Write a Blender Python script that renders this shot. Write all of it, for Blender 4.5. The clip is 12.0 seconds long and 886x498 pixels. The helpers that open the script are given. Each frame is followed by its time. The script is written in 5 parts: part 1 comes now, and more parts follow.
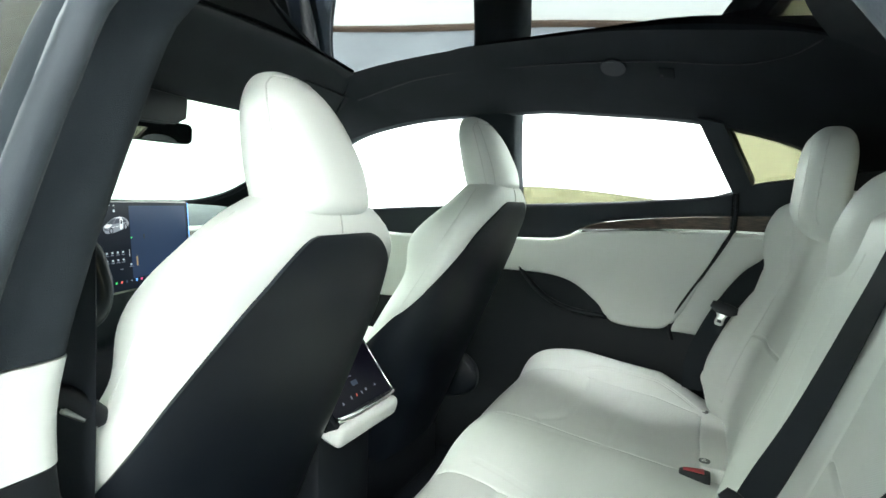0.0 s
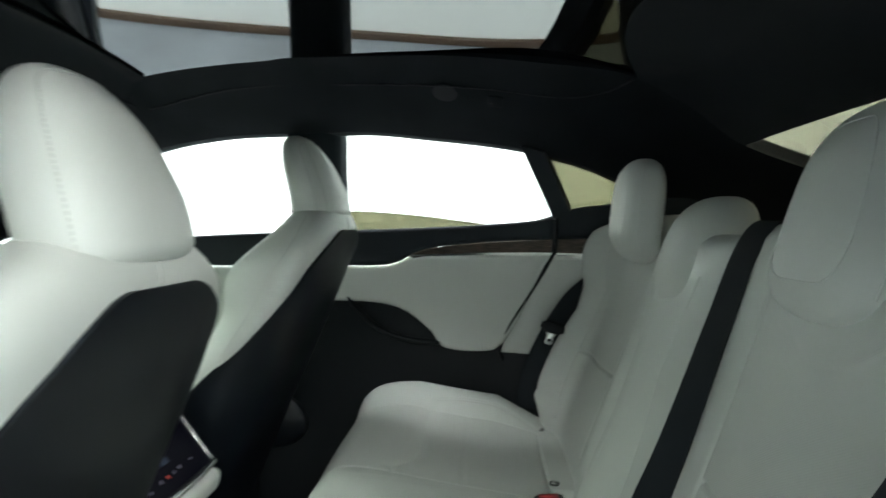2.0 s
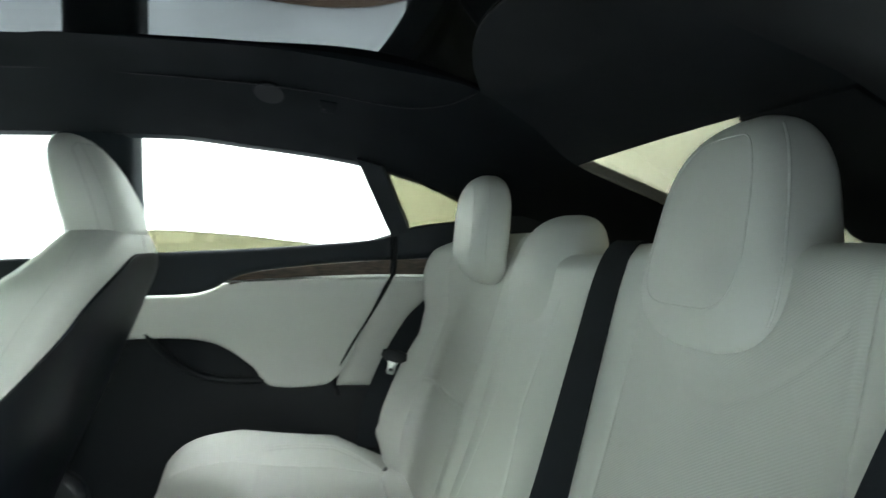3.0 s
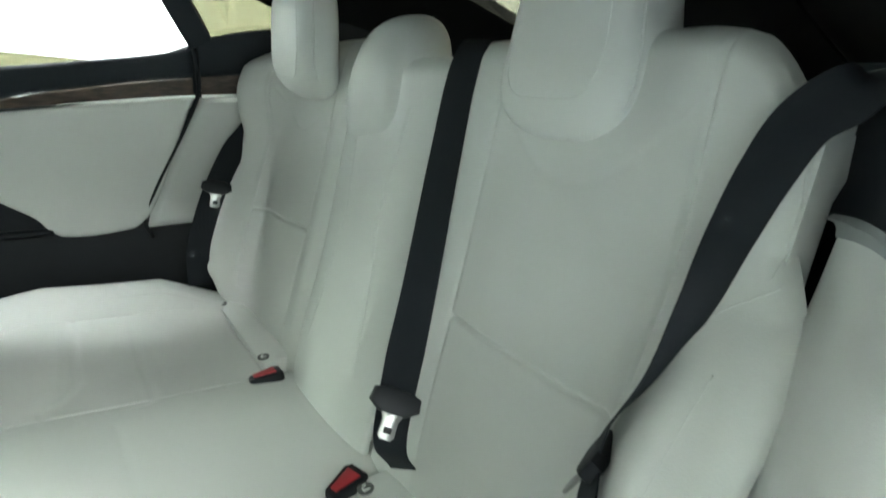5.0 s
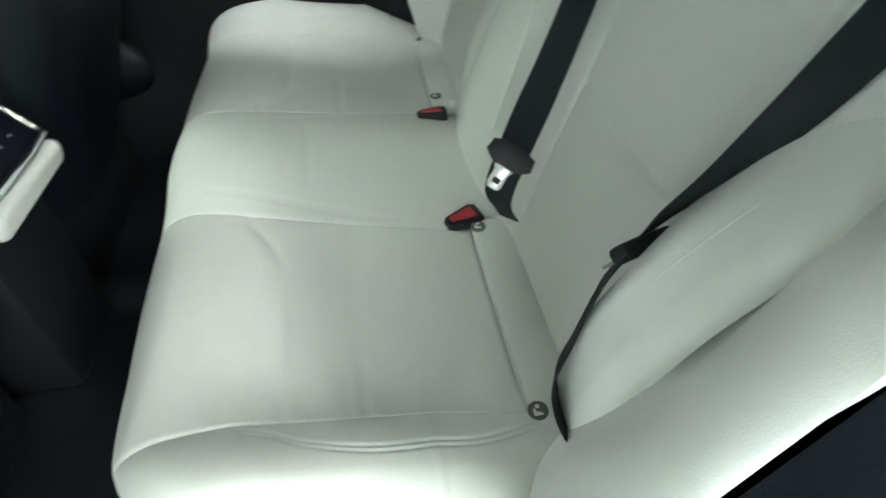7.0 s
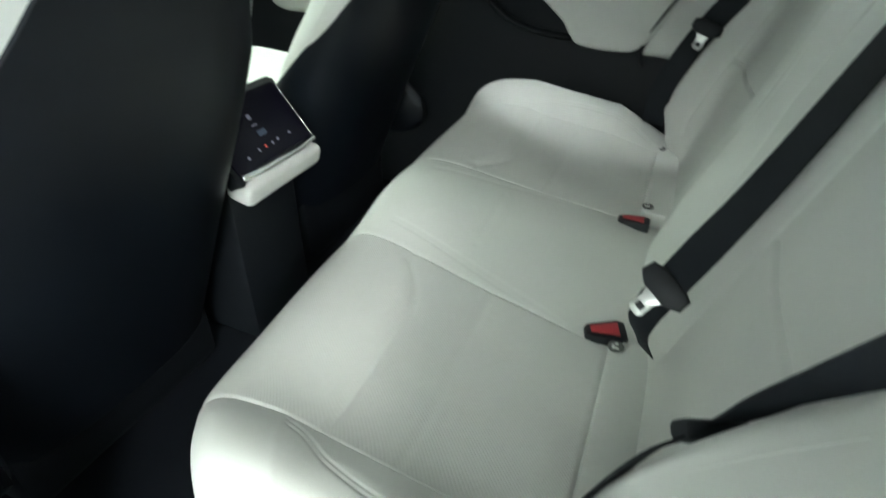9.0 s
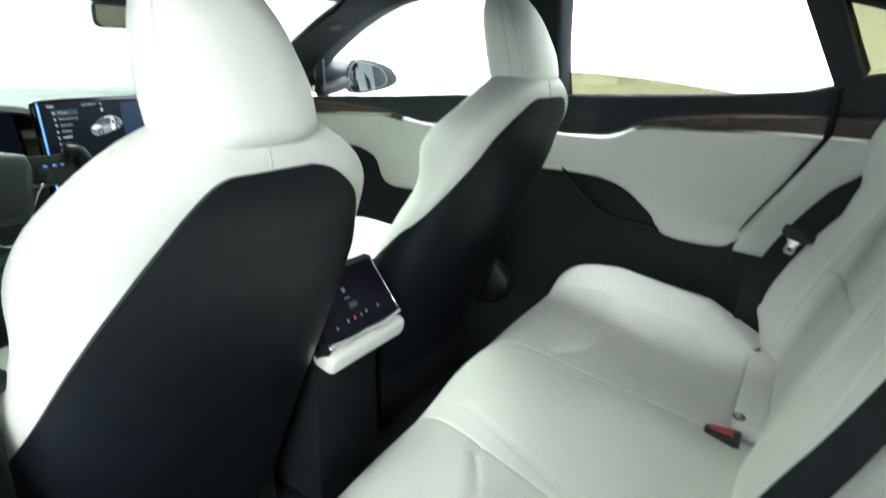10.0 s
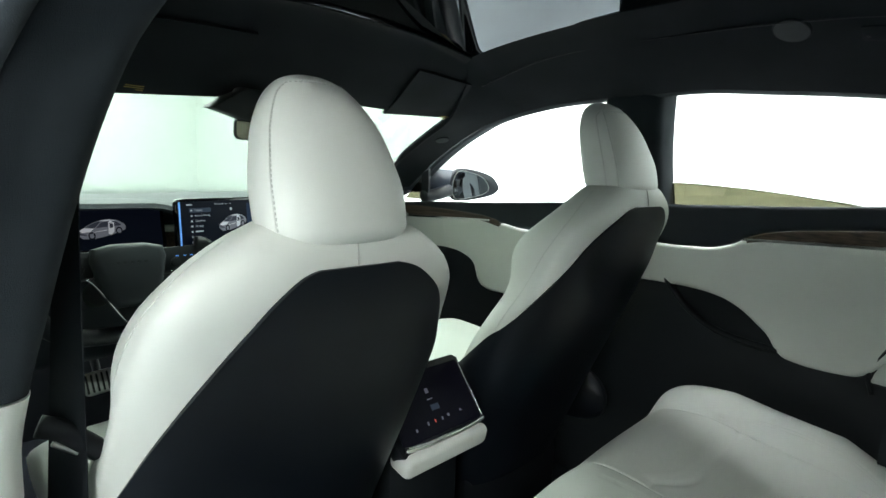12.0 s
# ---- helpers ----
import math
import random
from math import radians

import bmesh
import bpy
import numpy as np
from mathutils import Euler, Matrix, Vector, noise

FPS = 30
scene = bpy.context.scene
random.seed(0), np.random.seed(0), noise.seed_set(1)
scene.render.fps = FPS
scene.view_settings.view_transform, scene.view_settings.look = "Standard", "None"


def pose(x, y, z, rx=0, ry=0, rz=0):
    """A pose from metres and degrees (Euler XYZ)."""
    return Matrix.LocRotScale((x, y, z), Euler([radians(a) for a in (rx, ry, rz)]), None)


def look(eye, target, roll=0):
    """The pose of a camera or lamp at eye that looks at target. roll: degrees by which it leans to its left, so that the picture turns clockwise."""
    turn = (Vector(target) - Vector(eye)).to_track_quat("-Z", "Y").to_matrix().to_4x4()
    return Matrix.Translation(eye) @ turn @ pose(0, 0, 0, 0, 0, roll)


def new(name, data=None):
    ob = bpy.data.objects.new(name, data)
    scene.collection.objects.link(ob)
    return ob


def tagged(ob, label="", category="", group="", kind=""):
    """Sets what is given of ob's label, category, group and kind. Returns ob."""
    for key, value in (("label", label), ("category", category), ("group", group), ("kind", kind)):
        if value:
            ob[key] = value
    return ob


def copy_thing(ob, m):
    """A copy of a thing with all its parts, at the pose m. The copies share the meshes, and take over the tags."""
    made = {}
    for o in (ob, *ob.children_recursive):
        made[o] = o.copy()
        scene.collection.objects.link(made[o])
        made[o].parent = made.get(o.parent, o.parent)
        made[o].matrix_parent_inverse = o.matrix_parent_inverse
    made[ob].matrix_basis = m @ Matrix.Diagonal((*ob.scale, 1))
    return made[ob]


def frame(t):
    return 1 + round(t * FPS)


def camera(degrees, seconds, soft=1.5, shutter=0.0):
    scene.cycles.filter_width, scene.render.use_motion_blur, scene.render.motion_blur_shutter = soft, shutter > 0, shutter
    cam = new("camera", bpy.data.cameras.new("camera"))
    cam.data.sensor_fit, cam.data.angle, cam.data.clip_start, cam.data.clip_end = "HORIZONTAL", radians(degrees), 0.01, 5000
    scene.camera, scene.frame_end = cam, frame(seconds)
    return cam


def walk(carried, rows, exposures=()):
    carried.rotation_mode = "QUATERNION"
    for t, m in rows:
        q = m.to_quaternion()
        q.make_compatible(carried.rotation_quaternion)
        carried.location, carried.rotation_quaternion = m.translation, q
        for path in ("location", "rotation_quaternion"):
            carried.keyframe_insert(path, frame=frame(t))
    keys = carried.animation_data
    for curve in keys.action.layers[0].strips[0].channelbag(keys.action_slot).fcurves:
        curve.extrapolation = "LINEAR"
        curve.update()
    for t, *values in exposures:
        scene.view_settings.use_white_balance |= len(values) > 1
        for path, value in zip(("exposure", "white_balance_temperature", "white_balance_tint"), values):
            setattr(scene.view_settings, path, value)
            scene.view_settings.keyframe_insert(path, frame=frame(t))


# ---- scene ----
PATH = [
    (0, (-0.033, -0.911, 0.789), (-0.882, 0.892, 0.622), 1.6),
    (0.5, (-0.061, -0.944, 0.785), (-0.837, 0.893, 0.632), 1.4),
    (1, (-0.094, -0.962, 0.804), (-0.736, 0.925, 0.647), 1.3),
    (1.5, (-0.115, -0.936, 0.805), (-0.555, 1.012, 0.696), 1.0),
    (2, (-0.136, -0.835, 0.806), (-0.292, 1.157, 0.724), 0.7),
    (2.5, (-0.127, -0.755, 0.81), (0.032, 1.238, 0.769), 0.4),
    (3, (-0.164, -0.714, 0.813), (0.326, 1.225, 0.797), 0.1),
    (3.2, (-0.192, -0.697, 0.811), (0.451, 1.197, 0.799), -0.1),
    (4.8, (-0.215, -0.666, 0.788), (0.873, 0.921, 0.244), -1.2),
    (5, (-0.212, -0.669, 0.789), (0.861, 0.894, 0.153), -1.2),
    (5.5, (-0.186, -0.682, 0.786), (0.835, 0.818, -0.056), -1.2),
    (6, (-0.159, -0.704, 0.782), (0.685, 0.756, -0.292), -1.4),
    (6.5, (-0.128, -0.72, 0.784), (0.377, 0.734, -0.493), -2.7),
    (7, (-0.117, -0.731, 0.787), (0.07, 0.738, -0.558), -2.7),
    (7.2, (-0.111, -0.74, 0.788), (-0.044, 0.738, -0.558), -2.8),
    (8.8, (-0.015, -0.725, 0.782), (-0.569, 0.804, -0.383), 0.9),
    (9, (-0.012, -0.719, 0.787), (-0.643, 0.817, -0.328), 1.1),
    (9.5, (-0.003, -0.716, 0.828), (-0.864, 0.851, -0.067), 1.2),
    (10, (0.003, -0.708, 0.85), (-1.029, 0.884, 0.216), 1.4),
    (10.5, (0.002, -0.702, 0.853), (-1.154, 0.874, 0.428), 1.3),
    (11, (-0.004, -0.705, 0.855), (-1.253, 0.821, 0.524), 1.5),
    (11.5, (0.003, -0.699, 0.847), (-1.33, 0.764, 0.558), 1.8),
    (12, (0.021, -0.693, 0.846), (-1.359, 0.729, 0.575), 2.0),
]
cam = camera(78.2, 12.0, shutter=0.5)
walk(cam, [(t, look(eye, target, roll)) for t, eye, target, roll in PATH],
     exposures=[(0, 0.8), (0.5, 0.35), (1, 0.15), (1.5, 0.05), (2, -0.25), (2.5, -0.32), (3, 0.4), (5, 0.65), (6, 0.55), (7, 0.5), (9, 0.35), (9.5, 0.45), (10, 0.75), (10.5, 0.25), (11, 0.05), (12, -0.15)])

# ---- light of the studio ----
world = bpy.data.worlds.new("world")
world.use_nodes = True
world.node_tree.nodes["Background"].inputs[0].default_value = (0.75, 0.85, 0.8, 1)
world.node_tree.nodes["Background"].inputs[1].default_value = 0.2
scene.world = world
LAMP = 45.0


# ---- helpers ----
def smooth_curve(xs, ys):
    """A smooth curve through a few points that never overshoots."""
    xs, ys = np.array(xs, float), np.array(ys, float)
    h, d = np.diff(xs), np.diff(ys) / np.diff(xs)
    m = np.zeros(len(xs))
    m[0], m[-1] = d[0], d[-1]
    for i in range(1, len(xs) - 1):
        if d[i - 1] * d[i] > 0:
            a, b = 2 * h[i] + h[i - 1], h[i] + 2 * h[i - 1]
            m[i] = (a + b) / (a / d[i - 1] + b / d[i])

    def f(x):
        x = np.clip(np.asarray(x, float), xs[0], xs[-1])
        i = np.clip(np.searchsorted(xs, x) - 1, 0, len(xs) - 2)
        t = (x - xs[i]) / h[i]
        return (ys[i] * (1 + 2 * t) * (1 - t) ** 2 + m[i] * h[i] * t * (1 - t) ** 2
                + ys[i + 1] * t * t * (3 - 2 * t) + m[i + 1] * h[i] * t * t * (t - 1))
    return f


def smooth_path(points, n):
    """n points along a smooth path through the given ones."""
    p = np.array(points, float)
    s = np.r_[0, np.cumsum(np.linalg.norm(np.diff(p, axis=0), axis=1))]
    u = np.linspace(0, s[-1], n)
    k = len(p)
    out = np.zeros((n, p.shape[1]))
    tan = np.zeros_like(p)
    tan[0], tan[-1] = (p[1] - p[0]) / (s[1] - s[0]), (p[-1] - p[-2]) / (s[-1] - s[-2])
    for i in range(1, k - 1):
        tan[i] = (p[i + 1] - p[i - 1]) / (s[i + 1] - s[i - 1])
    for j, x in enumerate(u):
        i = min(max(int(np.searchsorted(s, x)) - 1, 0), k - 2)
        h = s[i + 1] - s[i]
        t = (x - s[i]) / h
        out[j] = (p[i] * (1 + 2 * t) * (1 - t) ** 2 + tan[i] * h * t * (1 - t) ** 2
                  + p[i + 1] * t * t * (3 - 2 * t) + tan[i + 1] * h * t * t * (t - 1))
    return out


def make(name, verts, faces, mat, parent=None, label="", smooth=True, crease=None):
    me = bpy.data.meshes.new(name)
    me.from_pydata([tuple(map(float, v)) for v in verts], [], faces)
    me.validate()
    bm = bmesh.new()
    bm.from_mesh(me)
    bmesh.ops.recalc_face_normals(bm, faces=bm.faces)
    bm.to_mesh(me)
    bm.free()
    if smooth:
        me.polygons.foreach_set("use_smooth", [True] * len(me.polygons))
        if crease:
            me.set_sharp_from_angle(angle=radians(crease))
    me.materials.append(mat)
    ob = new(name, me)
    if parent:
        ob.parent = parent
    if label:
        ob["label"] = label
    return ob


def part(name, bm, mat, parent=None, label="", smooth=True, crease=40):
    me = bpy.data.meshes.new(name)
    bmesh.ops.recalc_face_normals(bm, faces=bm.faces)
    bm.to_mesh(me)
    bm.free()
    if smooth:
        me.polygons.foreach_set("use_smooth", [True] * len(me.polygons))
        me.set_sharp_from_angle(angle=radians(crease))
    me.materials.append(mat)
    ob = new(name, me)
    if parent:
        ob.parent = parent
    if label:
        ob["label"] = label
    return ob


def paint(ob, mat, where):
    """Gives the faces of ob whose middle satisfies where a second material."""
    ob.data.materials.append(mat)
    for p in ob.data.polygons:
        if where(p.center):
            p.material_index = 1
    return ob


def thing(name, label, category, group="", kind=""):
    return tagged(new(name), label, category, group, kind)


def sheet(name, P, thick, mat, parent=None, label="", away=None, crease=50):
    """A sheet through the grid of points P (nu, nv, 3), with a thickness that grows towards the side away."""
    P = np.asarray(P, float)
    nu, nv = P.shape[:2]
    n = np.cross(np.gradient(P, axis=0), np.gradient(P, axis=1))
    n /= np.maximum(np.linalg.norm(n, axis=2, keepdims=True), 1e-9)
    if away is not None and (n * np.array(away)).sum() < 0:
        n = -n
    Q = P + n * thick
    verts = np.concatenate([P.reshape(-1, 3), Q.reshape(-1, 3)])
    a = lambda i, j: i * nv + j
    b = lambda i, j: nu * nv + i * nv + j
    faces = []
    for i in range(nu - 1):
        for j in range(nv - 1):
            faces.append((a(i, j), a(i + 1, j), a(i + 1, j + 1), a(i, j + 1)))
            faces.append((b(i, j), b(i, j + 1), b(i + 1, j + 1), b(i + 1, j)))
    rim = [(i, 0) for i in range(nu)] + [(nu - 1, j) for j in range(1, nv)]
    rim += [(i, nv - 1) for i in range(nu - 2, -1, -1)] + [(0, j) for j in range(nv - 2, 0, -1)]
    for k in range(len(rim)):
        p, q = rim[k], rim[(k + 1) % len(rim)]
        faces.append((a(*p), a(*q), b(*q), b(*p)))
    return make(name, verts, faces, mat, parent, label, crease=crease)


def loft(name, rings, mat, parent=None, label="", crease=None):
    """A closed body through closed rings (n, m, 3)."""
    R = np.asarray(rings, float)
    n, m = R.shape[:2]
    verts = np.concatenate([R.reshape(-1, 3), [R[0].mean(0)], [R[-1].mean(0)]])
    faces = []
    for i in range(n - 1):
        for j in range(m):
            k = (j + 1) % m
            faces.append((i * m + j, i * m + k, (i + 1) * m + k, (i + 1) * m + j))
    for j in range(m):
        k = (j + 1) % m
        faces.append((n * m, k, j))
        faces.append((n * m + 1, (n - 1) * m + j, (n - 1) * m + k))
    return make(name, verts, faces, mat, parent, label, crease=crease)


def tube(name, points, r, mat, parent=None, label="", n=None, sides=10, flat=1.0, up=(0, 0, 1)):
    """A round bar along a smooth path."""
    p = smooth_path(points, n or 8 * len(points))
    rings = []
    for i in range(len(p)):
        d = p[min(i + 1, len(p) - 1)] - p[max(i - 1, 0)]
        d /= np.linalg.norm(d)
        a = np.cross(d, up)
        a /= max(np.linalg.norm(a), 1e-6)
        b = np.cross(a, d)
        th = np.linspace(0, 2 * math.pi, sides, endpoint=False)
        rings.append([p[i] + r * (math.cos(t) * a + flat * math.sin(t) * b) for t in th])
    return loft(name, rings, mat, parent, label)


def box(name, lo, hi, mat, parent=None, label="", bevel=0.004, turn=None, seg=2):
    """A box with rounded edges; turn: a matrix that is laid on it."""
    bm = bmesh.new()
    bmesh.ops.create_cube(bm, size=1)
    lo, hi = Vector(lo), Vector(hi)
    for v in bm.verts:
        v.co = Vector([lo[k] + (v.co[k] + 0.5) * (hi[k] - lo[k]) for k in range(3)])
    if bevel:
        bmesh.ops.bevel(bm, geom=bm.edges[:], offset=bevel, segments=seg, affect="EDGES", profile=0.5)
    if turn is not None:
        bmesh.ops.transform(bm, matrix=turn, verts=bm.verts)
    return part(name, bm, mat, parent, label)


def prism(name, outline, depth, mat, parent=None, label="", m=None, bevel=0.0, seg=2):
    """A flat outline (x, y) with a depth along z, laid by the matrix m."""
    bm = bmesh.new()
    vs = [bm.verts.new((x, y, 0)) for x, y in outline]
    f = bm.faces.new(vs)
    ext = bmesh.ops.extrude_face_region(bm, geom=[f])
    bmesh.ops.translate(bm, vec=(0, 0, depth), verts=[v for v in ext["geom"] if isinstance(v, bmesh.types.BMVert)])
    if bevel:
        es = [e for e in bm.edges if abs(e.verts[0].co.z - e.verts[1].co.z) < 1e-7]
        bmesh.ops.bevel(bm, geom=es, offset=bevel, segments=seg, affect="EDGES", profile=0.5)
    if m is not None:
        bmesh.ops.transform(bm, matrix=m, verts=bm.verts)
    return part(name, bm, mat, parent, label)


def round_rect(w, h, r, n=5):
    pts = []
    for cx, cy, a0 in ((w / 2 - r, h / 2 - r, 0), (-w / 2 + r, h / 2 - r, 90), (-w / 2 + r, -h / 2 + r, 180), (w / 2 - r, -h / 2 + r, 270)):
        for k in range(n + 1):
            a = radians(a0 + 90 * k / n)
            pts.append((cx + r * math.cos(a), cy + r * math.sin(a)))
    return pts


def frame_at(origin, right, up):
    """A matrix whose x runs to the right, y up and z towards the viewer."""
    r, u = Vector(right).normalized(), Vector(up)
    n = r.cross(u).normalized()
    u = n.cross(r).normalized()
    m = Matrix((r, u, n)).transposed().to_4x4()
    m.translation = Vector(origin)
    return m


def oval(theta, e):
    c, s = np.cos(theta), np.sin(theta)
    return np.sign(c) * np.abs(c) ** (2 / e), np.sign(s) * np.abs(s) ** (2 / e)


# ---- materials ----
def material(name, color, rough=0.5, metal=0.0, spec=0.5, grain=0.0, grain_scale=400.0, stain=0.0, stain_scale=6.0,
             sheen=0.0, coat=0.0, second=None, weave=None):
    m = bpy.data.materials.new(name)
    m.use_nodes = True
    nt, b = m.node_tree, m.node_tree.nodes["Principled BSDF"]
    b.inputs["Base Color"].default_value = (*color, 1)
    b.inputs["Roughness"].default_value = rough
    b.inputs["Metallic"].default_value = metal
    b.inputs["Specular IOR Level"].default_value = spec
    b.inputs["Sheen Weight"].default_value = sheen
    b.inputs["Coat Weight"].default_value = coat
    tc = nt.nodes.new("ShaderNodeTexCoord")
    if stain:
        nz = nt.nodes.new("ShaderNodeTexNoise")
        nz.inputs["Scale"].default_value = stain_scale
        nz.inputs["Detail"].default_value = 5
        nt.links.new(tc.outputs["Object"], nz.inputs["Vector"])
        mix = nt.nodes.new("ShaderNodeMix")
        mix.data_type = "RGBA"
        dark = second or tuple(c * (1 - stain) for c in color)
        mix.inputs[6].default_value = (*color, 1)
        mix.inputs[7].default_value = (*dark, 1)
        ramp = nt.nodes.new("ShaderNodeMapRange")
        ramp.inputs["From Min"].default_value = 0.35
        ramp.inputs["From Max"].default_value = 0.7
        nt.links.new(nz.outputs[0], ramp.inputs[0])
        nt.links.new(ramp.outputs[0], mix.inputs[0])
        nt.links.new(mix.outputs[2], b.inputs["Base Color"])
        rr = nt.nodes.new("ShaderNodeMapRange")
        rr.inputs["To Min"].default_value = rough * 0.9
        rr.inputs["To Max"].default_value = min(1, rough * 1.15)
        nt.links.new(nz.outputs[0], rr.inputs[0])
        nt.links.new(rr.outputs[0], b.inputs["Roughness"])
    last = None
    if grain:
        nz = nt.nodes.new("ShaderNodeTexNoise")
        nz.inputs["Scale"].default_value = grain_scale
        nz.inputs["Detail"].default_value = 3
        nt.links.new(tc.outputs["Object"], nz.inputs["Vector"])
        bp = nt.nodes.new("ShaderNodeBump")
        bp.inputs["Strength"].default_value = grain
        bp.inputs["Distance"].default_value = 0.0006
        nt.links.new(nz.outputs[0], bp.inputs["Height"])
        last = bp
    if weave:
        wv = nt.nodes.new("ShaderNodeTexWave")
        wv.wave_type, wv.bands_direction = "BANDS", weave[0]
        wv.inputs["Scale"].default_value = weave[1]
        wv.inputs["Distortion"].default_value = 0.0
        nt.links.new(tc.outputs["Object"], wv.inputs["Vector"])
        bp = nt.nodes.new("ShaderNodeBump")
        bp.inputs["Strength"].default_value = weave[2]
        bp.inputs["Distance"].default_value = 0.0005
        nt.links.new(wv.outputs["Fac"], bp.inputs["Height"])
        if last:
            nt.links.new(last.outputs[0], bp.inputs["Normal"])
        last = bp
    if last:
        nt.links.new(last.outputs[0], b.inputs["Normal"])
    return m


def glass(name, tint, gloss=1.0):
    """A thin pane: what lies behind it in its tint, and the gloss of glass on top."""
    m = bpy.data.materials.new(name)
    m.use_nodes = True
    nt = m.node_tree
    nt.nodes.remove(nt.nodes["Principled BSDF"])
    out = nt.nodes["Material Output"]
    tr = nt.nodes.new("ShaderNodeBsdfTransparent")
    tr.inputs[0].default_value = (*tint, 1)
    gl = nt.nodes.new("ShaderNodeBsdfGlossy")
    gl.inputs["Roughness"].default_value = 0.0
    fr = nt.nodes.new("ShaderNodeLayerWeight")
    fr.inputs[0].default_value = 0.5
    pw = nt.nodes.new("ShaderNodeMath")
    pw.operation = "POWER"
    pw.inputs[1].default_value = 4.5
    k = nt.nodes.new("ShaderNodeMath")
    k.operation = "MULTIPLY_ADD"
    k.inputs[1].default_value = 0.9 * gloss
    k.inputs[2].default_value = 0.04 * gloss
    k.use_clamp = True
    mx = nt.nodes.new("ShaderNodeMixShader")
    nt.links.new(fr.outputs["Facing"], pw.inputs[0])
    nt.links.new(pw.outputs[0], k.inputs[0])
    nt.links.new(k.outputs[0], mx.inputs[0])
    nt.links.new(tr.outputs[0], mx.inputs[1])
    nt.links.new(gl.outputs[0], mx.inputs[2])
    nt.links.new(mx.outputs[0], out.inputs["Surface"])
    return m


def glow(name, color, strength):
    m = bpy.data.materials.new(name)
    m.use_nodes = True
    b = m.node_tree.nodes["Principled BSDF"]
    b.inputs["Base Color"].default_value = (*color, 1)
    b.inputs["Emission Color"].default_value = (*color, 1)
    b.inputs["Emission Strength"].default_value = strength
    b.inputs["Roughness"].default_value = 0.3
    b.inputs["Specular IOR Level"].default_value = 0.08
    return m


def wood_material():
    m = bpy.data.materials.new("walnut")
    m.use_nodes = True
    nt, b = m.node_tree, m.node_tree.nodes["Principled BSDF"]
    tc = nt.nodes.new("ShaderNodeTexCoord")
    mp = nt.nodes.new("ShaderNodeMapping")
    mp.inputs["Scale"].default_value = (3, 60, 90)
    nz = nt.nodes.new("ShaderNodeTexNoise")
    nz.inputs["Scale"].default_value = 3
    nz.inputs["Detail"].default_value = 6
    cr = nt.nodes.new("ShaderNodeValToRGB")
    cr.color_ramp.elements[0].position, cr.color_ramp.elements[0].color = 0.35, (0.032, 0.021, 0.015, 1)
    cr.color_ramp.elements[1].position, cr.color_ramp.elements[1].color = 0.68, (0.105, 0.07, 0.048, 1)
    nt.links.new(tc.outputs["Object"], mp.inputs[0])
    nt.links.new(mp.outputs[0], nz.inputs["Vector"])
    nt.links.new(nz.outputs[0], cr.inputs[0])
    nt.links.new(cr.outputs[0], b.inputs["Base Color"])
    b.inputs["Roughness"].default_value = 0.42
    return m


LEATHER = material("white_leather", (0.76, 0.77, 0.73), 0.46, spec=0.4, grain=0.25, grain_scale=700, stain=0.05, stain_scale=5)
PERFORATED = material("perforated_white_leather", (0.74, 0.75, 0.71), 0.5, spec=0.35, grain=0.2, grain_scale=700, stain=0.05, weave=("DIAGONAL", 165, 0.2))
SEAM = material("seam_shade", (0.58, 0.58, 0.55), 0.8)
STITCH = material("grey_thread", (0.56, 0.56, 0.53), 0.8)
PIPING = material("pale_piping", (0.68, 0.69, 0.65), 0.6)
SHELL = material("charcoal_seat_shell", (0.005, 0.0072, 0.011), 0.4, spec=0.32, grain=0.3, grain_scale=900, stain=0.15)
TRIM = material("charcoal_soft_trim", (0.018, 0.0235, 0.030), 0.6, spec=0.35, grain=0.4, grain_scale=800, stain=0.15)
SUEDE = material("black_suede", (0.009, 0.0112, 0.0145), 0.95, spec=0.15, grain=0.5, grain_scale=900, stain=0.3, stain_scale=9, sheen=0.07)
FABRIC = material("charcoal_pillar_fabric", (0.025, 0.031, 0.037), 0.9, spec=0.2, grain=0.7, grain_scale=900, stain=0.25, stain_scale=9)
CARPET = material("black_carpet", (0.0105, 0.013, 0.0175), 1.0, spec=0.1, grain=1.0, grain_scale=500, stain=0.3)
WEBBING = material("black_webbing", (0.0095, 0.0125, 0.0165), 0.75, spec=0.3, weave=("Y", 420, 0.2), grain=0.3)
RUBBER = material("lightened_rubber_seal", (0.034, 0.041, 0.049), 0.6, spec=0.3, grain=0.3, grain_scale=700, stain=0.15)
PLASTIC = material("black_plastic", (0.007, 0.0092, 0.0122), 0.5, spec=0.35, grain=0.3, grain_scale=900, stain=0.1)
GLOSSY = material("gloss_black", (0.006, 0.006, 0.008), 0.05, spec=0.6)
RED = material("red_plastic", (0.42, 0.035, 0.045), 0.4, stain=0.1)
GREY = material("grey_plastic", (0.12, 0.12, 0.115), 0.45, stain=0.1)
STEEL = material("brushed_steel", (0.42, 0.42, 0.41), 0.28, metal=1.0, grain=0.1)
CHROME = material("satin_chrome", (0.82, 0.83, 0.82), 0.16, metal=1.0)
SATIN = material("brushed_satin_metal", (0.42, 0.44, 0.44), 0.42, metal=1.0)
WOOD = wood_material()
PAINT = material("blue_grey_car_paint", (0.010, 0.014, 0.022), 0.3, coat=0.1)
MIRROR = material("mirror_glass", (0.45, 0.47, 0.48), 0.01, metal=1.0)
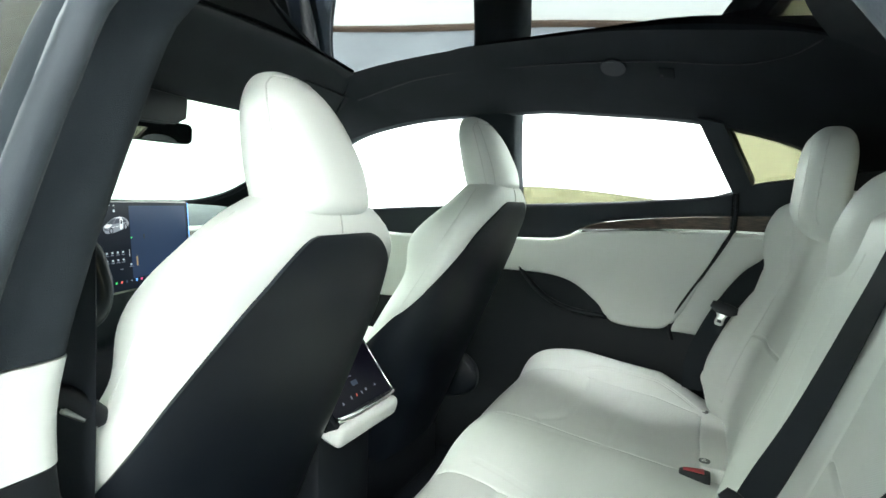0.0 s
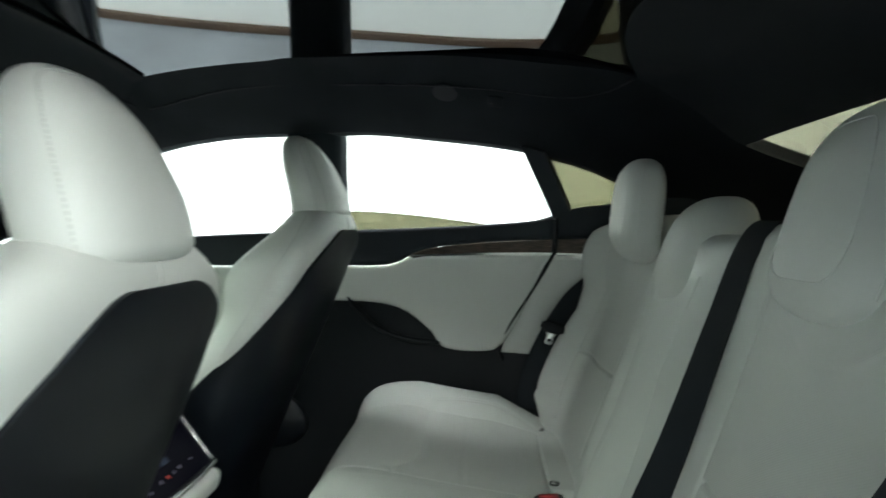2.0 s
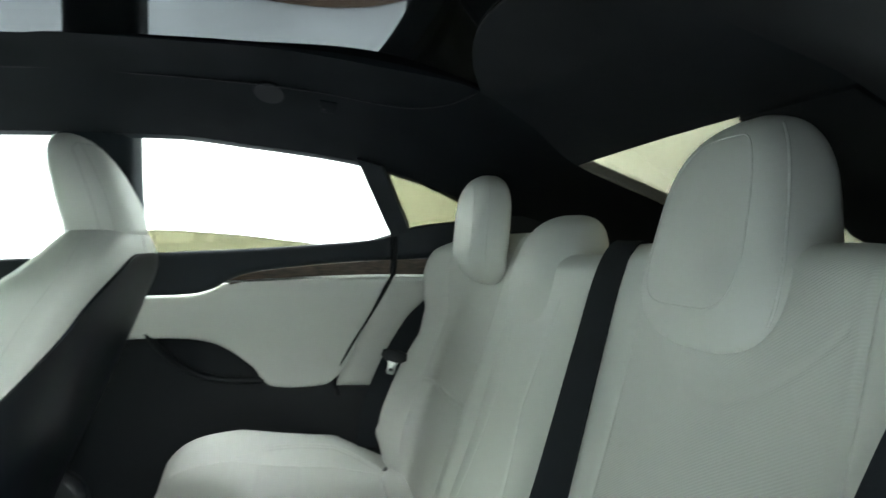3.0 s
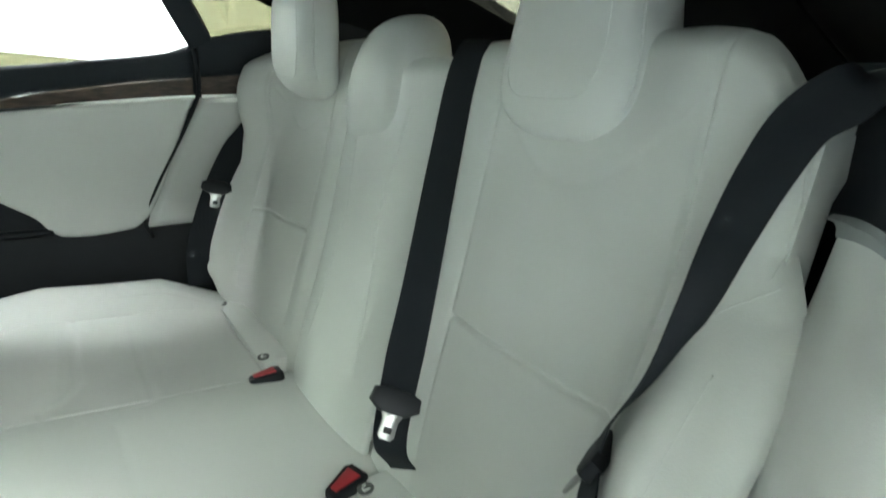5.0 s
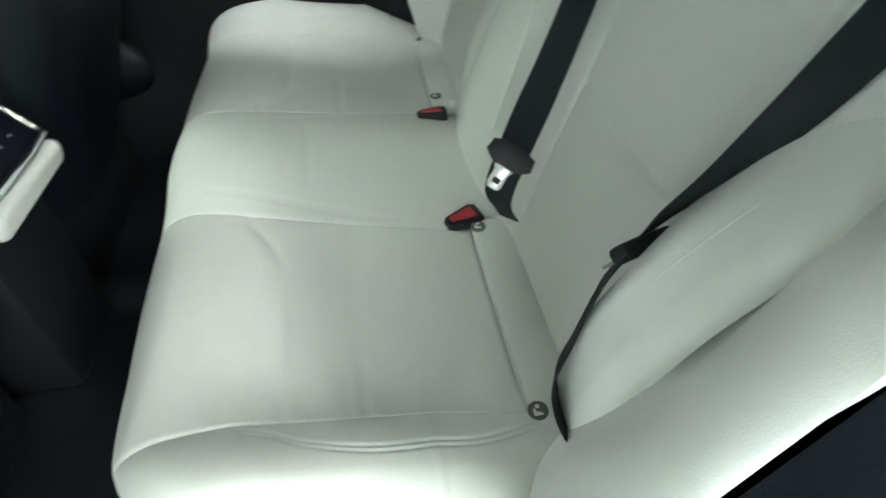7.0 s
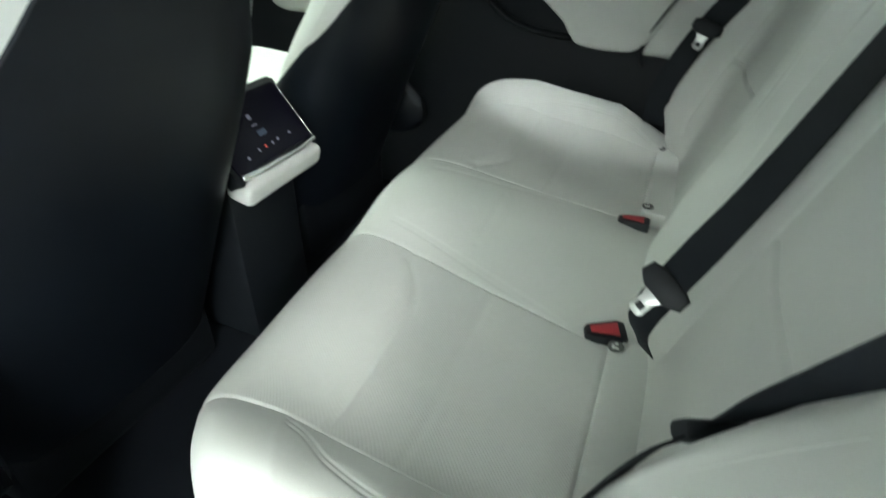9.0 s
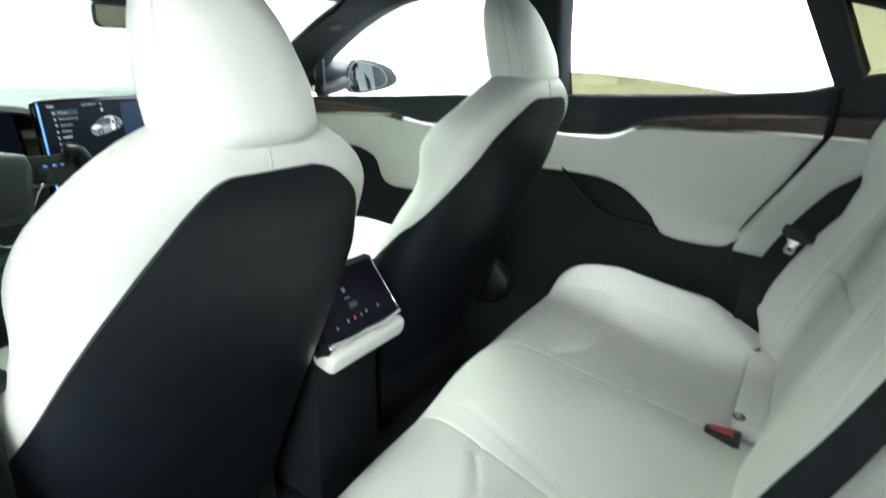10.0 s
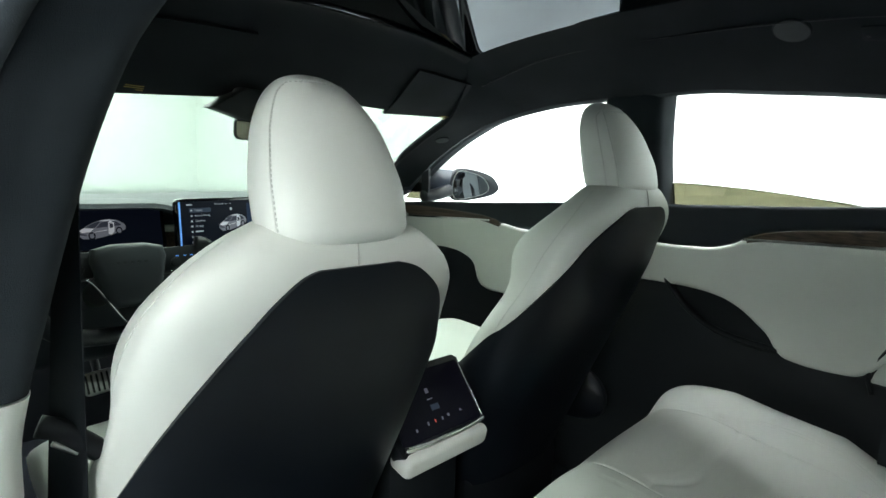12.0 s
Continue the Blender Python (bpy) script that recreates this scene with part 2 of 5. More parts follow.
ROOF_GLASS = material("dark_roof_glass", (0.004, 0.004, 0.005), 0.0, spec=0.6, coat=0.3)
SCREEN_GLASS = glass("windscreen_glass", (0.69, 0.735, 0.695))
TINTED = glass("tinted_glass", (0.34, 0.33, 0.255))
SMOKED = glass("smoked_glass", (0.50, 0.485, 0.415))
WALL = material("white_studio_wall", (0.82, 0.86, 0.83), 0.8, stain=0.04, stain_scale=0.8, grain=0.2, grain_scale=60)
CEIL = material("cream_ceiling_board", (0.72, 0.7, 0.62), 0.7, stain=0.08, stain_scale=1.5)
CONCRETE = material("grey_studio_floor", (0.25, 0.28, 0.31), 0.45, stain=0.25, stain_scale=2.0, grain=0.3, grain_scale=80)
SKIRT = material("brown_skirting", (0.09, 0.055, 0.035), 0.6, stain=0.4, stain_scale=4)
LIGHT = glow("lamp_diffuser", (0.93, 1.0, 0.985), LAMP)
BRIGHT = glow("bright_lamp_diffuser", (0.96, 1.0, 0.98), LAMP * 3)

# ---- the studio round the car ----
X0, X1, Y0, Y1, Z0, Z1 = -9.0, 6.5, -7.2, 2.87, -0.3, 2.9


def structure(ob, label, category):
    return tagged(ob, label, category, kind="structure")


structure(box("ground", (X0, Y0, Z0 - 0.1), (X1, Y1, Z0), CONCRETE, bevel=0), "smooth grey painted studio floor under the car", "floor")
structure(box("wall_east", (X0 - 0.2, Y1, Z0 - 0.1), (X1 + 0.2, Y1 + 0.2, Z1), WALL, bevel=0), "bright white painted studio wall beside the car", "wall")
structure(box("wall_west", (X0 - 0.2, Y0 - 0.2, Z0 - 0.1), (X1 + 0.2, Y0, Z1), WALL, bevel=0), "bright white painted studio wall behind the open door", "wall")
structure(box("wall_north", (X0 - 0.2, Y0, Z0 - 0.1), (X0, Y1, Z1), WALL, bevel=0), "bright white painted studio wall ahead of the car", "wall")
structure(box("wall_south", (X1, Y0, Z0 - 0.1), (X1 + 0.2, Y1, Z1), WALL, bevel=0), "white painted studio wall behind the car", "wall")
bm = bmesh.new()
y = Y0
while y < Y1:
    w = min(0.30, Y1 - y)
    made = bmesh.ops.create_cube(bm, size=1)["verts"]
    for v in made:
        v.co = (X0 + (v.co.x + 0.5) * (X1 - X0), y + 0.004 + (v.co.y + 0.5) * (w - 0.008), Z1 + 0.012 + (v.co.z + 0.5) * 0.1)
    y += 0.30
made = bmesh.ops.create_cube(bm, size=1)["verts"]
for v in made:
    v.co = (X0 - 0.2 + (v.co.x + 0.5) * (X1 - X0 + 0.4), Y0 - 0.2 + (v.co.y + 0.5) * (Y1 - Y0 + 0.4), Z1 + 0.03 + (v.co.z + 0.5) * 0.12)
structure(part("ceiling", bm, CEIL, smooth=False), "cream boarded studio ceiling with lamps", "ceiling")
structure(box("baseboard", (X0, Y1 - 0.03, Z0), (X1, Y1, Z0 + 0.04), SKIRT, bevel=0.006), "dark brown skirting board along the wall", "skirting board")
lamp = thing("ceiling_lamp", "round white flush ceiling lamp out of view, added to light the cabin", "ceiling lamp", "studio ceiling lamps")
ring = [(math.cos(a) * 0.55, math.sin(a) * 0.55) for a in np.linspace(0, 2 * math.pi, 40, endpoint=False)]
prism("diffuser", [(x * 0.93, y * 0.93) for x, y in ring], 0.03, LIGHT, lamp, m=Matrix.Translation((0, 0, -0.05)))
prism("rim", ring, 0.045, WALL, lamp, m=Matrix.Translation((0, 0, -0.045)), bevel=0.01)
# unseen lamps, spots chosen to fill cabin, bench and door panels with light
spots = [(3.3, -6.4), (-0.4, -5.2), (1.3, -5.2), (-6.2, -1.2), (-6.2, 0.2), (-7.5, 0.9), (-7.5, -0.5), (-4.4, 0.85), (-2.8, 0.85), (-1.2, 0.85), (0.4, 0.85), (2.0, 0.85), (-3.6, 0.05), (-2.0, 0.05), (-0.4, 0.05), (1.2, 0.05)]
lamp.location = (*spots[0], Z1)
for x, y in spots[1:]:
    copy_thing(lamp, Matrix.Translation((x, y, Z1)))
# unseen stronger lamp, placed where it casts the light patch on the bench
bright = thing("ceiling_lamp", "bright round ceiling lamp out of view behind the open door, switched on", "ceiling lamp", "studio ceiling lamps")
prism("diffuser", [(x * 0.8, y * 0.8) for x, y in ring], 0.03, BRIGHT, bright, m=Matrix.Translation((0, 0, -0.05)))
prism("rim", [(x * 0.87, y * 0.87) for x, y in ring], 0.045, WALL, bright, m=Matrix.Translation((0, 0, -0.045)), bevel=0.01)
bright.location = (2.5, -4.3, Z1)

# ---- the car's shell ----
WIDE = smooth_curve([-2.3, -1.5, -1.0, -0.35, 0.036, 0.3, 0.6, 1.0], [0.60, 0.68, 0.69, 0.657, 0.588, 0.53, 0.46, 0.38])
LEAN = smooth_curve([-0.3, 0.0, 0.3, 0.467, 0.73, 0.834, 0.99, 1.08], [-0.06, -0.02, 0.04, 0.05, 0.0, -0.032, -0.10, -0.15])
WINDOW_TOP = smooth_curve([-1.75, -1.5, -1.41, -1.35, -1.25, -1.15, -1.05, -0.9, -0.78, -0.68, -0.45, -0.267, -0.137, -0.05, 0.0, 0.11, 0.175, 0.3, 0.6],
                          [0.70, 0.785, 0.836, 0.871, 0.922, 0.964, 0.997, 1.026, 1.038, 1.041, 1.042, 1.026, 1.01, 0.995, 0.982, 0.948, 0.92, 0.865, 0.78])


def SY(x, z):
    return WIDE(x) + LEAN(z)


def side_patch(name, side, x0, x1, lo, hi, off, thick, mat, parent=None, label="", nu=40, nv=12):
    """A panel on the cabin's side between the curves lo and hi. off: how far it stands into the cabin."""
    u, v = np.meshgrid(np.linspace(0, 1, nu), np.linspace(0, 1, nv), indexing="ij")
    x = x0 + (x1 - x0) * u
    z = lo(x) * (1 - v) + hi(x) * v
    o = off(x, z) if callable(off) else off
    P = np.stack([x, side * (SY(x, z) - o), z], -1)
    return sheet(name, P, thick, mat, parent, label, away=(0, side, 0))


def flat(z):
    return lambda x: np.full_like(np.asarray(x, float), z)


# the opening of the near rear door, whose rear edge falls steeply
OPENING_TOP = smooth_curve([-1.75, -1.4, -1.263, -1.05, -0.9, -0.78, -0.68, -0.45, -0.3, -0.15, -0.02, 0.006, 0.027, 0.042, 0.065, 0.09, 0.3, 0.6],
                           [0.70, 0.769, 0.887, 0.982, 1.016, 1.035, 1.04, 1.042, 1.030, 0.99, 0.925, 0.895, 0.863, 0.838, 0.79, 0.73, 0.70, 0.68])
OPENING_OUT = smooth_curve([-1.8, -0.5, -0.3, -0.15, 0.0, 0.04, 0.10, 0.3, 1.2], [0.0, 0.0, 0.02, 0.055, 0.085, 0.085, 0.065, 0.02, 0.0])


def bend(depth, r):
    """How far a rounded edge of radius r falls back at a distance from the edge."""
    d = np.clip(depth, 0, r)
    return r - np.sqrt(np.maximum(r * r - (r - d) ** 2, 0))


def padded(name, side, x0, x1, lo, hi, off, mat, parent=None, label="", nu=80, nv=16, r=0.008, bulge=0.0, thick=0.02):
    """A soft panel on the cabin's side with rounded upper and lower edges."""
    u, v = np.meshgrid(np.linspace(0, 1, nu), np.linspace(0, 1, nv), indexing="ij")
    v = 0.5 - 0.5 * np.cos(v * math.pi)
    x = x0 + (x1 - x0) * u
    z = lo(x) * (1 - v) + hi(x) * v
    h = np.maximum(hi(x) - lo(x), 1e-4)
    edge = np.minimum(np.minimum(v, 1 - v) * h, np.minimum(u, 1 - u) * (x1 - x0) + 0.002)
    o = off - bend(edge, r) + bulge * np.sin(math.pi * v)
    P = np.stack([x, side * (SY(x, z) - o), z], -1)
    return sheet(name, P, thick, mat, parent, label, away=(0, side, 0))


def side_quad(name, side, corners, off, thick, mat, parent=None, label="", nu=14, nv=14):
    """A panel on the cabin's side between four corners (x, z): lower front, lower rear, upper rear, upper front."""
    a, b, c, d = [np.array(k, float) for k in corners]
    u, v = np.meshgrid(np.linspace(0, 1, nu), np.linspace(0, 1, nv), indexing="ij")
    q = (a * (1 - u[..., None]) + b * u[..., None]) * (1 - v[..., None]) + (d * (1 - u[..., None]) + c * u[..., None]) * v[..., None]
    x, z = q[..., 0], q[..., 1]
    P = np.stack([x, side * (SY(x, z) - off), z], -1)
    return sheet(name, P, thick, mat, parent, label, away=(0, side, 0))


SILL = smooth_curve([-1.75, -1.4, -1.1, -0.845, -0.52, -0.138, 0.031, 0.07, 0.175, 0.4], [0.70, 0.748, 0.762, 0.778, 0.793, 0.813, 0.832, 0.852, 0.867, 0.89])
CHROME_Z = smooth_curve([-0.34, 0.033, 0.2], [0.726, 0.740, 0.738])

# cabin floor and closures
structure(box("floor", (-2.0, -0.66, -0.04), (1.2, 0.66, 0.0), CARPET, bevel=0), "black carpeted cabin floor of the car", "floor")
structure(box("wall_front", (-2.05, -0.66, -0.04), (-1.95, 0.66, 0.6), PLASTIC, bevel=0), "black bulkhead below the dashboard", "bulkhead")
structure(box("wall_rear", (1.15, -0.5, -0.04), (1.2, 0.5, 0.74), CARPET, bevel=0), "black lined wall of the boot", "boot wall")
structure(box("parcel_shelf", (0.27, -0.52, 0.70), (1.18, 0.52, 0.74), CARPET, bevel=0.006), "black carpeted parcel shelf behind the rear seat", "parcel shelf")

# roof lining along both sides, the glass roof and the cross pieces
EDGE_Y = smooth_curve([-1.8, -1.76, -1.72, -1.67, -1.60, -1.475, -1.373, -1.2, -1.08, -0.985, -0.904, -0.568, -0.286, -0.004, 0.11, 0.24, 0.365, 0.7, 1.2],
                      [0.32, 0.40, 0.49, 0.545, 0.575, 0.565, 0.519, 0.468, 0.442, 0.385, 0.326, 0.277, 0.262, 0.237, 0.232, 0.246, 0.289, 0.28, 0.27])
EDGE_Z = smooth_curve([-1.8, -1.76, -1.72, -1.67, -1.60, -1.475, -1.373, -1.2, -1.08, -0.985, -0.904, -0.568, -0.286, -0.004, 0.11, 0.24, 0.365, 0.55, 0.7, 1.2],
                      [0.752, 0.760, 0.768, 0.784, 0.812, 0.863, 0.90, 0.962, 1.01, 1.078, 1.131, 1.149, 1.148, 1.119, 1.102, 1.044, 0.975, 0.904, 0.844, 0.66])


def lining(side, x, v):
    """A place on the headliner beside the roof: v runs from the window's edge up to the glass roof."""
    zt = WINDOW_TOP(x) if side > 0 else OPENING_TOP(x)
    ay = SY(x, zt) + (0 if side > 0 else OPENING_OUT(x))
    ez, ey = np.maximum(EDGE_Z(x), zt + 0.012), EDGE_Y(x)
    # on the near side, behind the opening, the lining climbs steeply before it turns in
    s = np.clip((x + 0.40) / 0.40, 0, 1) if side < 0 else 0.0 * x
    s = s * s * (3 - 2 * s)
    b0, b1, b2, b3 = (1 - v) ** 3, 3 * v * (1 - v) ** 2, 3 * v * v * (1 - v), v ** 3
    y = ay * b0 + (ay * 0.82 + ey * 0.18) * b1 + (ay * 0.28 + ey * 0.72) * b2 + ey * b3
    z = zt * b0 + (zt + (ez - zt) * (0.20 + 0.40 * s)) * b1 + (zt + (ez - zt) * (0.84 + 0.11 * s)) * b2 + ez * b3
    return np.stack([x, side * y, z], -1)


def flange(side, x):
    """The hidden upturn of the headliner outside the edge of the glass roof."""
    return np.stack([x, side * (EDGE_Y(x) + 0.010), EDGE_Z(x) + np.where(x < -0.96, 0.001, 0.03)], -1)


for side in (1, -1):
    x = np.linspace(-1.75, 1.15, 180)
    structure(sheet("roof_lining", np.array([lining(side, x, v) for v in np.linspace(0, 1, 20)] + [flange(side, x)]), 0.012, SUEDE, away=(0, side, 0.5)), "black suede headliner over the side windows", "headliner")
    # the body's rail outside the lining, with its rubber seal
    steps = ((0.003, 0.0), (0.014, -0.006), (0.026, -0.004), (0.036, 0.004), (0.044, 0.010), (0.056, 0.006), (0.075, 0.012), (0.10, 0.03), (0.10, 0.08))
    if side < 0:
        steps = ((0.002, 0.0), (0.006, -0.003), (0.011, -0.002), (0.015, 0.006), (0.018, 0.02), (0.020, 0.05))
    rows = [lining(side, x, 0.0) + np.array([0, side * dy, dz]) for dy, dz in steps]
    # near rail takes a lighter grey in place of light falling on it
    structure(sheet("roof_rail", np.array(rows), 0.008, TRIM if side > 0 else RUBBER, away=(0, side, 1)), "charcoal door seal and jamb along the roof rail", "door seal")


CROWN = smooth_curve([-1.8, -1.09, -0.93, -0.8, 0.05, 0.16, 0.365, 1.2], [0.0, 0.0, 0.014, 0.015, 0.033, 0.034, 0.004, 0.0])


def roof_sheet(name, x0, x1, mat, label, category, thick, bow=0.0, nu=40, nv=31):
    """A piece of the roof between the two side linings; bow draws its front edge back towards the sides."""
    x, v = np.meshgrid(np.linspace(x0, x1, nu), np.linspace(-1, 1, nv), indexing="ij")
    x = x + bow * v * v * (x1 - x) / (x1 - x0)
    e = EDGE_Y(x) + 0.006
    pane = 1.152 - 0.05 * (x + 0.36) ** 2 - 0.28 * np.maximum(0, x + 0.4) ** 3 + 0.016 * (1 - (v * e / 0.27) ** 2)
    z = EDGE_Z(x) + CROWN(x) * np.maximum(1 - (v * e / EDGE_Y(x)) ** 2, -0.1)
    if name == "roof_window":
        z = pane
    elif name == "roof_lining":
        z = np.minimum(z, pane - 0.006)
    return structure(sheet(name, np.stack([x, v * e, z], -1), thick, mat, away=(0, 0, 1)), label, category)


roof_sheet("roof_window", -0.96, 0.23, ROOF_GLASS, "dark tinted panoramic glass roof, mirror-like from inside", "glass roof", 0.006)
roof_sheet("roof_lining", -1.09, -0.895, SUEDE, "black suede headliner above the windscreen", "headliner", 0.004)
roof_sheet("roof_lining", 0.075, 0.37, SUEDE, "black suede headliner above the rear window", "headliner", 0.004, bow=0.075)
roof_sheet("window_1", -1.8, -1.085, SCREEN_GLASS, "clear windscreen of the car", "windscreen", 0.004, nu=60)
roof_sheet("window_2", 0.365, 1.19, SMOKED, "smoked sloping rear window of the car", "rear window", 0.004, nu=12)

# the wide near rear pillar, tapering the rear window
u, v = np.meshgrid(np.linspace(0.36, 1.18, 40), np.linspace(0, 1, 20), indexing="ij")
e = EDGE_Y(u) + 0.004
y = -e + (np.minimum(0.0, -(0.14 - 0.40 * (u - 0.37))) + e) * v
P = np.stack([u, y, EDGE_Z(u) - 0.010 + CROWN(u) * np.maximum(1 - (y / EDGE_Y(u)) ** 2, -0.1)], -1)
structure(sheet("trim", P, 0.006, SUEDE, away=(0, 0, 1)), "black suede rear pillar cover beside the rear window", "pillar trim")

# pillars
IN_Y = smooth_curve([-0.05, 0.3, 0.45, 0.54, 0.58, 0.66, 0.70, 0.80, 0.85, 0.90, 0.95, 1.0, 1.06], [0.60, 0.60, 0.608, 0.624, 0.624, 0.611, 0.601, 0.578, 0.565, 0.548, 0.527, 0.50, 0.46])


REAR_X_NEAR = smooth_curve([-0.05, 0.55, 0.67, 0.73, 0.80, 0.86, 0.95, 0.98, 1.03, 1.06], [-0.018, -0.018, -0.012, -0.004, 0.012, 0.025, 0.032, 0.05, 0.085, 0.10])


IN_FAR = smooth_curve([0.78, 0.86, 0.93, 1.0, 1.06], [0.592, 0.563, 0.549, 0.545, 0.548])


def pillar(side):
    def rings(z0, z1, grow, n):
        out = []
        th = np.linspace(0, 2 * math.pi, 40, endpoint=False)
        for z in np.linspace(z0, z1, n):
            c, s = oval(th, 5)
            inner = IN_Y(z) if side < 0 else IN_FAR(z)
            y0, y1 = inner - grow, inner + 0.11
            xc = -0.592 - 0.012 * (z - 0.8)
            out.append(np.stack([xc + c * (0.072 + grow) + (0.008 if side > 0 else REAR_X_NEAR(z) * (0.5 + 0.5 * c)), side * ((y0 + y1) / 2 + s * (y1 - y0) / 2 - np.maximum(s, 0) * (0.065 if side < 0 else 0) * np.clip((0.6 - c) / 1.6, 0, 1)), np.full_like(th, z)], -1))
        return out
    b = thing("pillar_trim", "charcoal fabric door pillar trim with a white lower panel", "pillar trim", "door pillar trims", "structure")
    loft("upper_trim", rings(0.645 if side < 0 else 0.785, 1.06, 0, 24), FABRIC, b, crease=50)
    if side < 0:
        loft("white_panel", rings(0.548, 0.643, 0.001, 8), LEATHER, b, "white panel", crease=50)
        loft("lower_trim", rings(-0.04, 0.546, 0, 20), PLASTIC, b, crease=50)
    z = np.linspace(0.0, 1.03, 14)
    if side > 0:
        return b
    tube("door_seal", [(-0.507 + REAR_X_NEAR(k), side * (IN_Y(k) + 0.098), k) for k in z], 0.014, RUBBER, b, "rounded rubber seal", n=60)
    return b


pillar(1)
pillar(-1)

# ---- doors on the far side, and the front door on the near side ----
WHITE_HI = smooth_curve([-0.66, -0.51, -0.42, -0.375, -0.34, 0.033], [0.694, 0.694, 0.697, 0.708, 0.7235, 0.7375])
WHITE_LO = smooth_curve([-0.66, -0.5, -0.44, -0.39, -0.351, -0.31, -0.283, -0.268, -0.245, -0.196, -0.12, -0.096, 0.029],
                        [0.588, 0.590, 0.587, 0.578, 0.561, 0.530, 0.506, 0.482, 0.464, 0.459, 0.465, 0.478, 0.734])


def rear_door(side):
    d = thing("car_door", "white and charcoal rear car door, closed, window half lowered", "car door", "car doors")
    side_patch("base_panel", side, -0.66, -0.01, flat(-0.02), flat(0.70), -0.004, 0.03, PLASTIC, d, "black moulded lower door panel", nu=60, nv=30)
    padded("armrest_panel", side, -0.66, 0.029, WHITE_LO, WHITE_HI, 0.014, LEATHER, d, "padded white leather panel", nu=140, nv=20, r=0.01, bulge=0.006)
    padded("sill_trim", side, -0.66, 0.03, lambda x: np.where(x < -0.34, WHITE_HI(x), np.maximum(WHITE_HI(x), WOOD_HI(x))) + 0.001, SILL, 0.03, TRIM, d, "charcoal soft window sill", nu=100, r=0.012, thick=0.012)
    padded("wood_strip", side, -0.338, 0.03, lambda x: CHROME_Z(x) + 0.002, lambda x: np.maximum(WOOD_HI(x), CHROME_Z(x) + 0.003), 0.014, WOOD, d, "walnut veneer strip", nu=60, nv=10, r=0.002)
    side_patch("chrome_strip", side, -0.345, 0.031, lambda x: CHROME_Z(x) - 0.003, lambda x: CHROME_Z(x) + 0.003, 0.021, 0.012, CHROME, d, "thin satin chrome strip", nv=4)
    # the pull pocket in the lower panel: a ridge below a deep scoop
    arc = [(-0.535, 0.615), (-0.505, 0.57), (-0.46, 0.525), (-0.405, 0.495), (-0.345, 0.482), (-0.26, 0.478)]
    tube("pocket_ridge", [(a, side * (SY(a, b) - 0.004), b) for a, b in arc], 0.013, PLASTIC, d, "charcoal moulded pull pocket ridge", n=50, sides=12, flat=0.6)
    side_patch("outer_skin", side, -0.66, -0.01, flat(-0.05), lambda x: SILL(x) - 0.09, -0.10, 0.004, PAINT, d, "blue-grey painted outer skin", nu=40, nv=10)
    # the half lowered pane
    top = smooth_curve([-0.53, -0.5, -0.334, -0.206, -0.138, -0.10], [0.845, 0.845, 0.836, 0.822, 0.8135, 0.806])
    side_patch("window_pane", side, -0.53, -0.10, lambda x: SILL(x) - 0.03, top, -0.012, 0.004, TINTED, d, "brown tinted half lowered window pane", nv=6)
    tube("pane_edge", [(k, side * (SY(k, top(k)) + 0.014), float(top(k))) for k in np.linspace(-0.53, -0.13, 9)], 0.0016, CLEAR_EDGE, d, "bright polished pane edge", n=40, sides=6)
    return d


WOOD_HI = smooth_curve([-0.34, -0.3, -0.2, 0.033, 0.3], [0.727, 0.743, 0.759, 0.777, 0.785])
CLEAR_EDGE = material("polished_glass_edge", (0.75, 0.8, 0.72), 0.2)
rear_door(1)

F_HI = smooth_curve([-1.6, -1.29, -1.1, -1.04, -0.98, -0.93, -0.66], [0.685, 0.697, 0.703, 0.698, 0.688, 0.686, 0.690])
F_LO = smooth_curve([-1.32, -1.28, -1.24, -1.21, -1.195, -1.188, -1.17, -1.12, -0.66], [0.587, 0.583, 0.571, 0.554, 0.535, 0.50, 0.472, 0.459, 0.47])
F_WOOD = smooth_curve([-1.6, -1.447, -1.259, -1.136, -1.06], [0.723, 0.731, 0.726, 0.719, 0.706])


